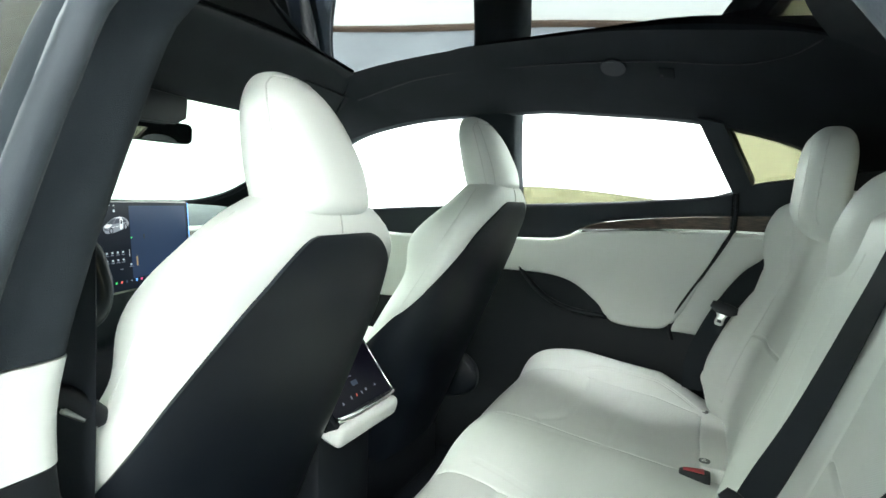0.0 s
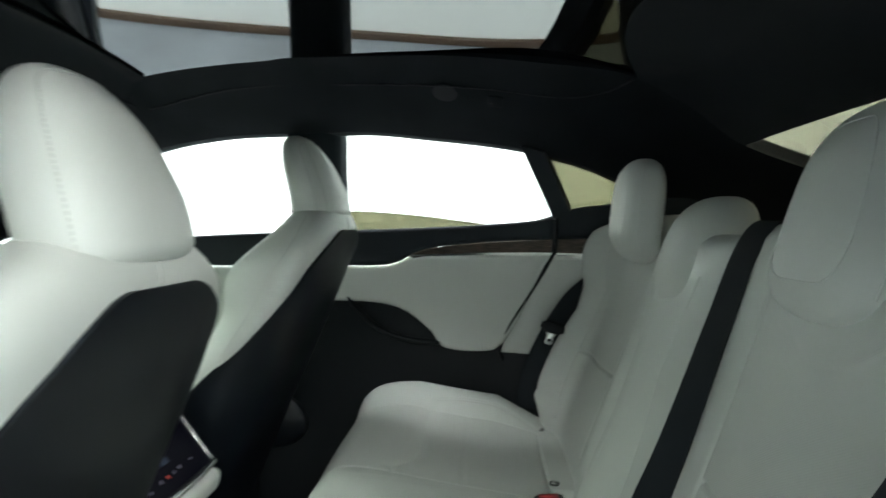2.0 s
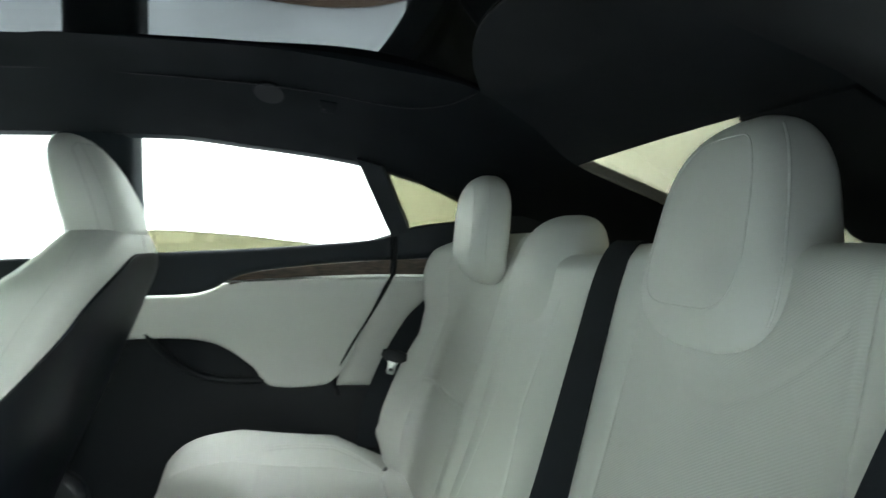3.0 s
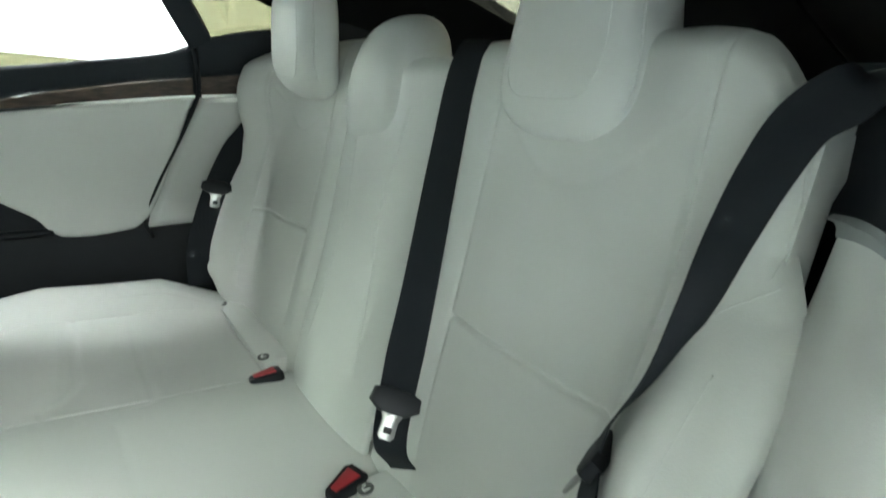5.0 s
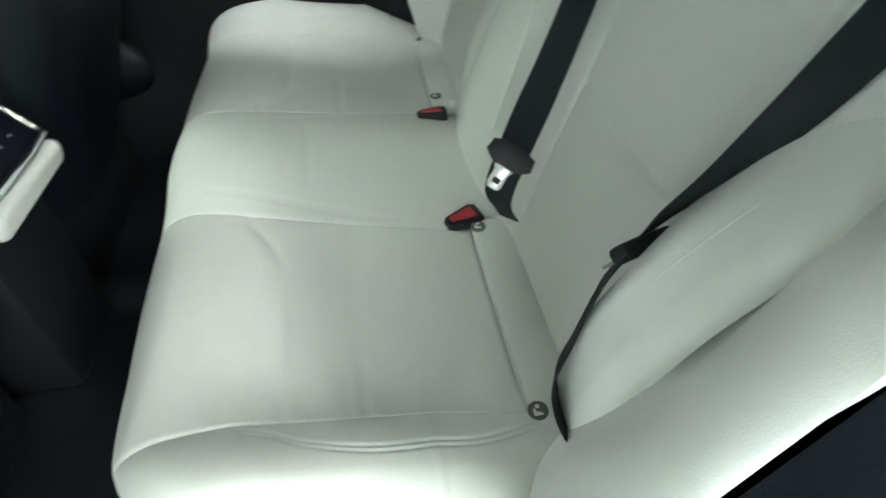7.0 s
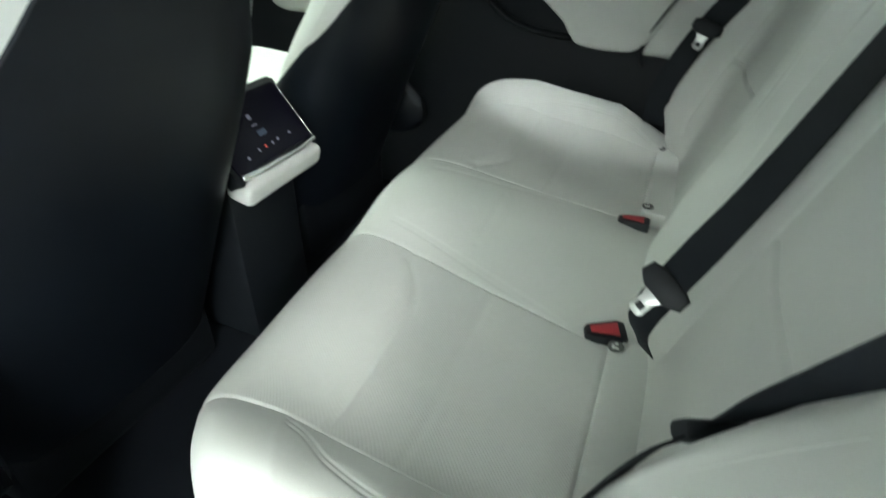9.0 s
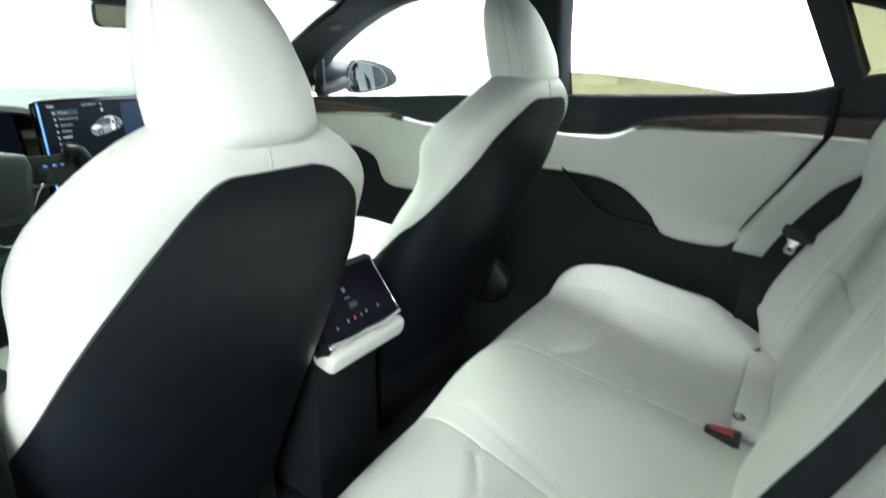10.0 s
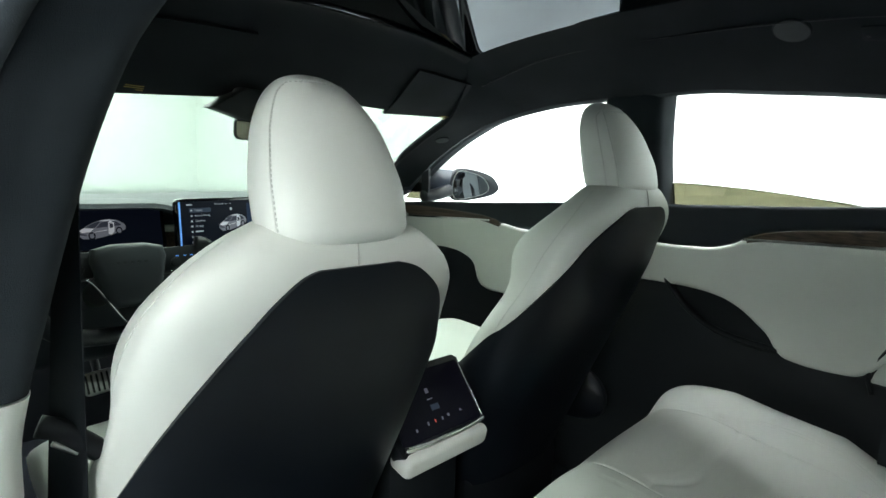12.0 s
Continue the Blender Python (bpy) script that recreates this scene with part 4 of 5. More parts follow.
REAR_X = smooth_curve([0.28, 0.36, 0.525, 0.70, 0.80, 0.83], [0.03, 0.052, 0.114, 0.168, 0.20, 0.215])


WING_NEAR = smooth_curve([0.28, 0.30, 0.366, 0.433, 0.483, 0.527, 0.564, 0.60, 0.635, 0.67, 0.9], [0.0, 0.005, 0.045, 0.085, 0.094, 0.085, 0.066, 0.040, 0.012, 0.0, 0.0])
WING_FAR = smooth_curve([0.28, 0.30, 0.363, 0.409, 0.481, 0.558, 0.659, 0.71, 0.76, 0.795, 0.82, 0.845], [0.0, 0.02, 0.056, 0.08, 0.083, 0.069, 0.056, 0.074, 0.085, 0.080, 0.058, 0.03])


def wing_swell(a):
    """How far the near side bolster has risen at a metres from the middle."""
    s = np.clip((a - 0.425) / 0.085, 0, 1)
    return s ** 2 * (3 - 2 * s)


def back(name, y0, y1, z0, z1, mat, label, kind):
    ny, nz = 260, 240
    y, v = np.meshgrid(np.linspace(y0, y1, ny), np.linspace(0, 1, nz), indexing="ij")
    a = np.abs(y)
    top = z1 - ((0.055 if y0 < 0 else 0.03) * np.clip((a - 0.40) / 0.13, 0, 1.1) ** 2.2 if kind == "side" else 0.0 * y)
    z = z0 + (top - z0) * v
    edge, inner = (1 - v) * (top - z0), (a - min(abs(y0), abs(y1)) if kind == "side" else y1 - a)
    if kind == "side":
        edge = np.minimum(edge, max(abs(y0), abs(y1)) - a)
    if y0 < -0.5:
        y = y + (0.020 * np.clip((z - 0.59) / 0.04, 0, 1) + 0.020 * np.clip((z - 0.635) / 0.03, 0, 1)) * np.clip((a - 0.46) / 0.10, 0, 1)
    fwd = np.zeros_like(y)
    if kind == "side":
        out = WING_FAR(z) * np.exp(-((a - 0.500) / (0.048 + 0.025 * np.clip((z - 0.66) / 0.1, 0, 1))) ** 2) if y0 > 0 else WING_NEAR(z) * wing_swell(a)
        inn = np.exp(-((a - 0.165) / 0.035) ** 2) * np.clip(1.1 - np.abs(z - 0.55) / 0.35, 0, 1)
        fwd += out + 0.014 * inn
        fwd += 0.012 * np.exp(-((z - 0.50) / 0.10) ** 2) * np.exp(-((a - 0.33) / 0.12) ** 2)
        fwd -= 0.004 * np.exp(-((z - (0.522 - 0.02 * (a - 0.33))) / 0.0028) ** 2) * ((a > 0.215) & (a < 0.45))
        fwd -= 0.002 * np.exp(-((a - (0.215 - 0.03 * (z - 0.5))) / 0.0028) ** 2) * (z > 0.36)
        fwd -= 0.004 * np.exp(-((a - (0.452 - 0.06 * np.clip(z - 0.6, 0, 1))) / 0.0028) ** 2) * (z > 0.36)
        fwd -= 0.0009 * np.exp(-((z - (0.685 + 6.5 * (a - 0.325) ** 2)) / 0.0045) ** 2) * (np.abs(a - 0.325) < 0.105)
        fwd += 0.004 * np.exp(-((z - 0.62) / 0.08) ** 2) * np.exp(-((a - 0.33) / 0.08) ** 2)
    else:
        fwd += 0.028 * np.cos(np.clip(a / 0.14, 0, 1) * math.pi / 2) ** 0.5
        fwd -= 0.0016 * np.exp(-((a - (0.045 + 0.16 * np.abs(z - 0.60))) / 0.0028) ** 2) * (z > 0.40) * (z < 0.74)
    x = REAR_X(z) - fwd + bend(edge, 0.022) + bend(inner, 0.007)
    ob = sheet(name, np.stack([x, y, z], -1), 0.06, mat, bench, label, away=(1, 0, 0))
    if kind == "side":
        paint(ob, LEATHER, lambda p: abs(p.y) > 0.452 - 0.06 * max(0, p.z - 0.6) or abs(p.y) < 0.215 - 0.03 * (p.z - 0.5))
    return ob


back("backrest", 0.128, 0.528, 0.30, 0.835, PERFORATED, "white leather outer backrest with raised bolsters", "side")
near_back = back("backrest", -0.560, -0.128, 0.30, 0.815, PERFORATED, "white leather outer backrest with raised bolsters", "side")
z = np.linspace(0.60, 0.765, 24)
sheet("backrest_side", np.array([np.stack([REAR_X(z) + d, np.full_like(z, -0.5205 + 0.12 * max(0.0, d - 0.045)), z], -1) for d in np.linspace(0.008, 0.054, 10)]), 0.004, LEATHER, bench, "white leather side of the backrest", away=(0, 1, 0))
for a, z0, z1 in ((0.487, 0.38, 0.60), (0.492, 0.38, 0.60), (0.517, 0.40, 0.60)):
    tube("seam", [(float(REAR_X(z) - WING_NEAR(z) * wing_swell(a)) - 0.0002, -a, z) for z in np.linspace(z0, z1, 16)], 0.0007, LEATHER, near_back, "stitched seam", n=60, sides=6)
back("backrest", -0.127, 0.127, 0.30, 0.80, LEATHER, "white leather middle backrest", "mid")


def rear_headrest(cy, w, z0, z1, label, lean=0.0, e=3.4, face=True, deep=0.055, slope=1.0, drop=0.10, rear=0.0, merge=False):
    def place(z, th, grow=0.0):
        t = (z - z0) / (z1 - z0)
        r = math.sqrt(max(0.0, 1 - (max(0.0, 2 * t - 1) if merge else abs(2 * t - 1)) ** 3.6))
        d = deep - (0.035 * (1 - min(1.0, t / 0.55)) ** 1.5 if merge else 0.0)
        c, s_ = oval(th, e)
        xc = REAR_X(min(z, 0.80)) + 0.30 * max(0, z - 0.80) + 0.01
        xc = 0.228 + (xc - 0.228) * slope + lean + (0.05 * max(0.0, (0.80 - z) / 0.1) ** 1.5 if slope < 1 else 0.0)
        return np.stack([xc + s_ * (d * (0.15 + 0.85 * r) + grow) + rear * (1 - t) * r * np.maximum(s_, 0), cy + c * w * (0.12 + 0.88 * r) * (1 - np.where(c < 0, drop, 0.10) * t), np.full_like(th, z)], -1)
    n = 44
    th = np.linspace(0, 2 * math.pi, 72, endpoint=False)
    ob = loft("headrest", [place(z0 + (z1 - z0) * (0.5 - 0.5 * math.cos(math.pi * k / (n - 1))), th) for k in range(n)], LEATHER, bench, label)
    if face:
        # the stitched outline of the face panel and the piping along the side
        pts = []
        for q in np.linspace(0, 2 * math.pi, 40, endpoint=False):
            c, s_ = oval(np.array([q]), 3.0)
            z = (z0 + z1) / 2 + 0.01 + s_[0] * (z1 - z0) * 0.36
            a = math.pi * 1.5 + c[0] * 0.62
            pts.append(place(z, np.array([a]))[0])
        tube("seam", pts + pts[:1], 0.0008, LEATHER, ob, "raised panel seam", n=120, sides=6)
        for sgn in (1, -1):
            tube("seam", [place(z, np.array([math.pi * 1.5 + sgn * 1.35]))[0] for z in np.linspace(z0 + 0.03, z1 - 0.012, 14)], 0.0016, LEATHER, ob, "piped side seam", n=60, sides=6)
    return ob


rear_headrest(-0.302, 0.090, 0.72, 0.930, "white leather outer headrest", deep=0.046, drop=0.5, rear=0.034)
rear_headrest(0.275, 0.088, 0.738, 0.943, "white leather outer headrest", -0.066, deep=0.040, slope=0.3)
rear_headrest(0.030, 0.104, 0.66, 0.857, "low white leather middle headrest", e=2.6, face=False, drop=0.42, merge=True)

spots_on = np.array([v.co for v in near_back.data.vertices])


def on_back(y, z):
    d = (spots_on[:, 1] - y) ** 2 + (spots_on[:, 2] - z) ** 2
    near = spots_on[np.argsort(d)[:8]]
    return (float(near[:, 0].min()) - 0.0002, y, z)


tube("seam", [on_back(y, z) for y, z in ((-0.480, 0.612), (-0.495, 0.624), (-0.503, 0.632), (-0.515, 0.641), (-0.526, 0.649))], 0.0006, LEATHER, near_back, "sewn seam across the bolster", n=40, sides=6)
tube("seam", [on_back(y, z) for y, z in ((-0.515, 0.735), (-0.517, 0.714), (-0.519, 0.696), (-0.520, 0.674), (-0.519, 0.652))], 0.0006, LEATHER, near_back, "sewn seam along the bolster", n=40, sides=6)

# strips with the child-seat marks behind the cushions
for side in (1, -1):
    box("flap", (-0.008, min(side * 0.17, side * 0.49), 0.29), (0.045, max(side * 0.17, side * 0.49), 0.322), LEATHER, bench, "white leather flap strip", bevel=0.008)
    for y in (0.19, 0.467):
        th = np.linspace(0, 2 * math.pi, 24, endpoint=False)
        button = prism("anchor_button", [(0.010 * math.cos(t), 0.010 * math.sin(t)) for t in th], 0.003, GREY, bench, "round grey child-seat button", m=Matrix.Translation((0.0, side * y, 0.322)), bevel=0.001)
        prism("symbol", [(0.0022 * math.cos(t), 0.0022 * math.sin(t) + 0.0036) for t in th], 0.0004, LEATHER, button, "white child-seat symbol", m=Matrix.Translation((0.0, side * y, 0.3252)))
        prism("symbol", [(-0.005, -0.006), (0.004, -0.006), (0.003, -0.003), (-0.002, -0.002), (-0.003, 0.002), (-0.005, 0.001)], 0.0004, LEATHER, button, "white child-seat symbol", m=Matrix.Translation((0.0, side * y, 0.3252)))


# ---- belts ----
def ribbon(name, pts, across, width, mat, parent, label="", n=60, thick=0.0014):
    p = smooth_path(pts, n)
    ac = np.stack([np.interp(np.linspace(0, 1, n), np.linspace(0, 1, len(across)), [q[i] for q in across]) for i in range(3)], -1) if len(across) > 2 else np.array([np.array(across[0]) * (1 - t) + np.array(across[-1]) * t for t in np.linspace(0, 1, n)])
    w = np.interp(np.linspace(0, 1, n), np.linspace(0, 1, len(width)), width) if isinstance(width, (list, tuple)) else np.full(n, width)
    rows = []
    for k in range(n):
        d = p[min(k + 1, n - 1)] - p[max(k - 1, 0)]
        d /= np.linalg.norm(d)
        a = ac[k] - d * (ac[k] @ d)
        a /= np.linalg.norm(a)
        rows.append([p[k] + a * w[k] * (t - 0.5) for t in np.linspace(0, 1, 5)])
    return sheet(name, np.array(rows), thick, mat, parent, label)


def tongue(parent, at, right, up):
    """The black tongue cover with its steel plate, on the belt."""
    m = frame_at(at, right, up)
    o = [(-0.027, 0.010), (-0.029, -0.004), (-0.022, -0.009), (-0.015, -0.013), (0.015, -0.013), (0.022, -0.009), (0.029, -0.004), (0.027, 0.010), (0.015, 0.014), (-0.015, 0.014)]
    prism("tongue_cover", o, 0.013, PLASTIC, parent, "black plastic tongue cover", m=m @ Matrix.Translation((0, 0, -0.005)), bevel=0.004)
    plate = prism("tongue_plate", [(-0.014, 0.0), (-0.009, -0.010), (-0.0095, -0.026), (-0.006, -0.030), (0.006, -0.030), (0.0095, -0.026), (0.009, -0.010), (0.014, 0.0)], 0.0025, STEEL, parent, "bare steel tongue plate", m=m @ Matrix.Translation((0, -0.010, 0.002)), bevel=0.0006)
    prism("slot", round_rect(0.009, 0.007, 0.001), 0.0005, PLASTIC, plate, "dark slot of the plate", m=m @ Matrix.Translation((0, -0.030, 0.0046)))


belt = thing("seat_belt", "black webbing seat belt hanging over the white backrest, unfastened", "seat belt", "rear seat belts")
ribbon("webbing", [(0.25, -0.136, 0.795), (0.212, -0.139, 0.817), (0.186, -0.143, 0.79), (0.150, -0.154, 0.70), (0.090, -0.182, 0.555), (0.032, -0.215, 0.44), (0.016, -0.228, 0.398), (0.03, -0.230, 0.365)],
       [(0.15, -0.98, 0), (0.25, -0.95, -0.1), (0.38, -0.88, -0.2), (0.65, -0.66, -0.38)], [0.044, 0.044, 0.044, 0.044, 0.034], WEBBING, belt)
tongue(belt, (0.030, -0.2185, 0.444), (0.045, -0.026, -0.025), (0.033, 0.026, 0.047))
belt = thing("seat_belt", "black webbing seat belt beside the white backrest, unfastened", "seat belt", "rear seat belts")
ribbon("webbing", [(0.21, 0.56, 0.76), (0.16, 0.540, 0.71), (0.112, 0.513, 0.665), (0.075, 0.496, 0.635), (0.030, 0.486, 0.57), (0.0, 0.485, 0.51), (-0.025, 0.49, 0.44), (-0.03, 0.51, 0.36)],
       [(1, -0.1, -0.5), (1, -0.1, -0.3), (1, -0.1, -0.2)], 0.044, WEBBING, belt)
tongue(belt, (0.027, 0.480, 0.566), (0.055, -0.008, -0.015), (0.024, 0.006, 0.05))
belt = thing("seat_belt", "black webbing seat belt across the white backrest, unfastened", "seat belt", "rear seat belts")
ribbon("webbing", [(0.30, -0.60, 0.80), (0.186, -0.545, 0.776), (0.174, -0.514, 0.755), (0.160, -0.501, 0.722), (0.141, -0.492, 0.677), (0.115, -0.489, 0.633), (0.084, -0.483, 0.587), (0.070, -0.463, 0.542), (0.052, -0.465, 0.520),
                   (0.026, -0.483, 0.508), (0.000, -0.506, 0.480), (-0.014, -0.517, 0.452), (-0.011, -0.530, 0.425), (0.002, -0.545, 0.400)],
       [(0.05, -1, 0.1), (0.05, -1, 0.1), (0.12, -1, 0.1), (0.45, -0.85, 0.0), (0.75, -0.35, -0.2), (0.75, 0.3, -0.4), (0.45, 0.72, -0.42), (0.35, 0.72, -0.42), (0.35, 0.72, -0.42)], [0.042, 0.041, 0.037, 0.030, 0.026, 0.028, 0.032, 0.034], WEBBING, belt, n=110)
tongue(belt, (0.062, -0.461, 0.519), (0.064, 0.029, -0.011), (-0.55, -0.6, 0.6))


def buckle(y, sgn):
    """A buckle in a black pocket, sunk at the seam of the middle cushion."""
    b = thing("belt_buckle", "black belt buckle with red release button, sunk at the cushion seam", "belt buckle", "rear belt buckles")
    k = 0.35 if sgn > 0 else 0.0
    m = frame_at((-0.014, y, 0.327), (1, k, 0.03), (-k, 1, 0.10 * sgn))
    o = [(-0.028, -0.006), (-0.024, -0.010), (0.014, -0.018), (0.023, -0.013), (0.023, 0.013), (0.014, 0.018), (-0.024, 0.010), (-0.028, 0.006)]
    pocket = prism("pocket", o, 0.03, PLASTIC, b, "black pocket", m=m @ Matrix.Translation((0, 0, -0.028)), bevel=0.003)
    prism("release_button", [(-0.021, -0.0045), (0.013, -0.0105), (0.013, 0.0105), (-0.021, 0.0045)], 0.004, RED, pocket, "red release button", m=m @ Matrix.Translation((0, 0, 0.001)), bevel=0.0008)
    return b


buckle(0.126, -1)
buckle(-0.169, 1)

# ---- rear console with its screen ----
console = thing("rear_console", "rear centre console with touch screen, chrome bar and white lip", "centre console")
U = np.array(Vector((-0.689 + 0.612, 0, 0.477 - 0.378)).normalized())
m_scr = frame_at((-0.650, -0.012, 0.428), (0, 1, 0), U)
box("column", (-1.1, -0.105, 0.002), (-0.66, 0.08, 0.36), PLASTIC, console, "black console column", bevel=0.02)
prism("screen_frame", round_rect(0.215, 0.15, 0.014), 0.03, PLASTIC, console, "black screen surround", m=m_scr @ Matrix.Translation((0, 0.004, -0.034)), bevel=0.003)
SCREEN = glow("dark_screen", (0.004, 0.004, 0.008), 0.3)
rear_screen = prism("screen", round_rect(0.195, 0.12, 0.006), 0.003, SCREEN, console, "dark lit touch screen", m=m_scr @ Matrix.Translation((0, 0.006, -0.004)))
tube("chrome_bar", [np.array(m_scr @ Vector((x, -0.062 - 0.006 * abs(x / 0.1) ** 6 * -1, 0.002))) for x in (-0.1, -0.095, -0.05, 0, 0.05, 0.095, 0.1)], 0.0055, CHROME, console, "satin chrome bar", n=40)
prism("lip", round_rect(0.212, 0.043, 0.016), 0.05, LEATHER, console, "white leather lip", m=frame_at((-0.612, -0.012, 0.352), (0, 1, 0), (0.25, 0, 1)) @ Matrix.Translation((0, 0, -0.04)), bevel=0.012, seg=4)
box("armrest_lid", (-1.1, -0.09, 0.40), (-0.75, 0.085, 0.465), LEATHER, console, "white leather armrest lid", bevel=0.03, seg=4)

# ---- dashboard ----
dash = thing("dashboard", "charcoal dashboard with walnut strip and cream upper ledge", "dashboard")
CREAM = material("cream_dash_top", (0.32, 0.33, 0.3), 0.6, stain=0.1)
def sweep(y):
    """The dash runs forward towards the far door."""
    return -0.14 * min(1.0, max(0.0, (y - 0.36) / 0.28)) ** 2


ys = np.linspace(-0.66, 0.66, 60)
sec = smooth_path([(-1.80, 0.745), (-1.60, 0.750), (-1.42, 0.738), (-1.36, 0.715), (-1.345, 0.68), (-1.36, 0.60), (-1.38, 0.50), (-1.42, 0.40), (-1.5, 0.36)], 50)
sheet("body", np.array([[(x + sweep(y), y, z + 0.018 * max(0.0, min(1.0, (-1.36 - x) / 0.2)) * max(0.0, z - 0.70) / 0.05 * (1 - ((y - 0.1) / 0.6) ** 2)) for x, z in sec] for y in ys]), 0.02, TRIM, dash, "charcoal dash body", away=(-1, 0, -0.5))
sec = smooth_path([(-1.338, 0.688), (-1.325, 0.672), (-1.325, 0.652), (-1.34, 0.635)], 14)
sheet("wood_strip", np.array([[(x + sweep(y), y, z) for x, z in sec] for y in np.linspace(-0.55, 0.55, 40)]), 0.01, WOOD, dash, "walnut veneer strip", away=(-1, 0, 0))
sec = smooth_path([(-1.349, 0.705), (-1.336, 0.698), (-1.334, 0.690)], 8)
sheet("ledge", np.array([[(x + sweep(y), y, z) for x, z in sec] for y in ys]), 0.01, CREAM, dash, "cream upper ledge", away=(-1, 0, 0))
sec = smooth_path([(-1.345, 0.632), (-1.335, 0.62), (-1.34, 0.53), (-1.36, 0.50)], 16)
sheet("lower_pad", np.array([[(x + sweep(y), y, z) for x, z in sec] for y in np.linspace(0.1, 0.64, 30)]), 0.01, LEATHER, dash, "white leather dash pad", away=(-1, 0, 0))
# hood over the dials
rows = []
for y in np.linspace(-0.56, -0.18, 40):
    k = abs((y + 0.36) / 0.20)
    top = 0.768 - 0.085 * max(0.0, k - 0.35) ** 2 * 1.6
    rows.append([(-1.55, y, top - 0.02), (-1.42, y, top - 0.004), (-1.30, y, top), (-1.265, y, top - 0.006), (-1.26, y, top - 0.016), (-1.30, y, top - 0.022)])
sheet("dial_hood", np.array(rows), 0.006, TRIM, dash, "charcoal hood over the dials", away=(0, 0, -1))

DARK_UI = glow("dark_display", (0.003, 0.0045, 0.009), 0.6)
UI_GREY = glow("grey_display_marks", (0.4, 0.43, 0.48), 0.4)
UI_BLUE = glow("blue_display_marks", (0.12, 0.3, 0.75), 0.8)
UI_RED = glow("red_display_marks", (0.6, 0.1, 0.08), 0.7)
UI_SLATE = glow("slate_display_panel", (0.03, 0.04, 0.06), 0.7)
UI_NAVY = glow("navy_map_panel", (0.010, 0.018, 0.040), 0.8)
UI_GREEN = glow("green_display_marks", (0.05, 0.5, 0.12), 0.7)
UI_PINK = glow("pink_display_marks", (0.7, 0.08, 0.2), 0.7)
UI_TAN = glow("tan_map_patch", (0.20, 0.14, 0.08), 0.6)
UI_SILVER = glow("silver_display_shape", (0.15, 0.16, 0.19), 0.6)
UI_WHITE = glow("bright_display_shape", (0.5, 0.52, 0.56), 0.6)
UI_SHADE = glow("shaded_display_shape", (0.035, 0.04, 0.055), 0.6)


def bar(parent, m, x, y, w, h, mat, lift=0.0006, r=0.0):
    o = round_rect(w, h, min(r, w * 0.49, h * 0.49), 3) if r else [(-w / 2, -h / 2), (w / 2, -h / 2), (w / 2, h / 2), (-w / 2, h / 2)]
    return prism("display_mark", o, 0.0004, mat, parent, m=m @ Matrix.Translation((x, y, lift)))


def little_car(parent, m, x, y, s):
    """The picture of a silver car with an open door on a display, as flat shapes."""
    shapes = [
        (UI_SILVER, [(-0.50, -0.13), (-0.49, -0.03), (-0.38, 0.04), (-0.20, 0.15), (-0.02, 0.22), (0.18, 0.24), (0.36, 0.20), (0.48, 0.12), (0.52, 0.05), (0.49, -0.03), (0.36, -0.09), (0.08, -0.17), (-0.18, -0.23), (-0.40, -0.22)]),
        (UI_WHITE, [(-0.48, -0.03), (-0.37, 0.035), (-0.16, 0.02), (-0.24, -0.055), (-0.40, -0.075)]),
        (UI_WHITE, [(-0.05, 0.205), (0.16, 0.228), (0.33, 0.195), (0.20, 0.198), (0.05, 0.19)]),
        (UI_SHADE, [(-0.34, 0.05), (-0.19, 0.14), (-0.05, 0.19), (-0.02, 0.17), (-0.15, 0.03)]),
        (UI_SHADE, [(-0.12, 0.03), (0.0, 0.165), (0.14, 0.185), (0.13, 0.055)]),
        (UI_SHADE, [(0.16, 0.06), (0.17, 0.185), (0.32, 0.175), (0.42, 0.10), (0.40, 0.075)]),
        (UI_WHITE, [(0.13, -0.12), (0.15, 0.17), (0.19, 0.20), (0.27, 0.14), (0.26, -0.06), (0.20, -0.14)]),
        (UI_SHADE, [(0.165, 0.02), (0.17, 0.15), (0.245, 0.12), (0.24, 0.03)]),
        (UI_SHADE, [(-0.49, -0.12), (-0.47, -0.085), (-0.33, -0.115), (-0.33, -0.15)]),
        (UI_WHITE, [(-0.20, -0.075), (-0.16, -0.06), (0.10, -0.02), (0.10, -0.035)])]
    for k, (mat, o) in enumerate(shapes):
        prism("display_mark", [(a * s, b * s) for a, b in o][::-1], 0.0004, mat, parent, "silver car picture" if k == 0 else "", m=m @ Matrix.Translation((x, y, 0.0006 + 0.0001 * k)))
    for wx, wy in ((-0.22, -0.155), (0.36, -0.05)):
        for r, mat in ((1.0, DARK_UI), (0.62, UI_SILVER)):
            prism("display_mark", [(0.075 * r * s * math.cos(k), 0.095 * r * s * math.sin(k)) for k in np.linspace(0, 2 * math.pi, 16, endpoint=False)], 0.0004, mat, parent, m=m @ Matrix.Translation((x + wx * s, y + wy * s, 0.0018 - 0.0003 * r)))


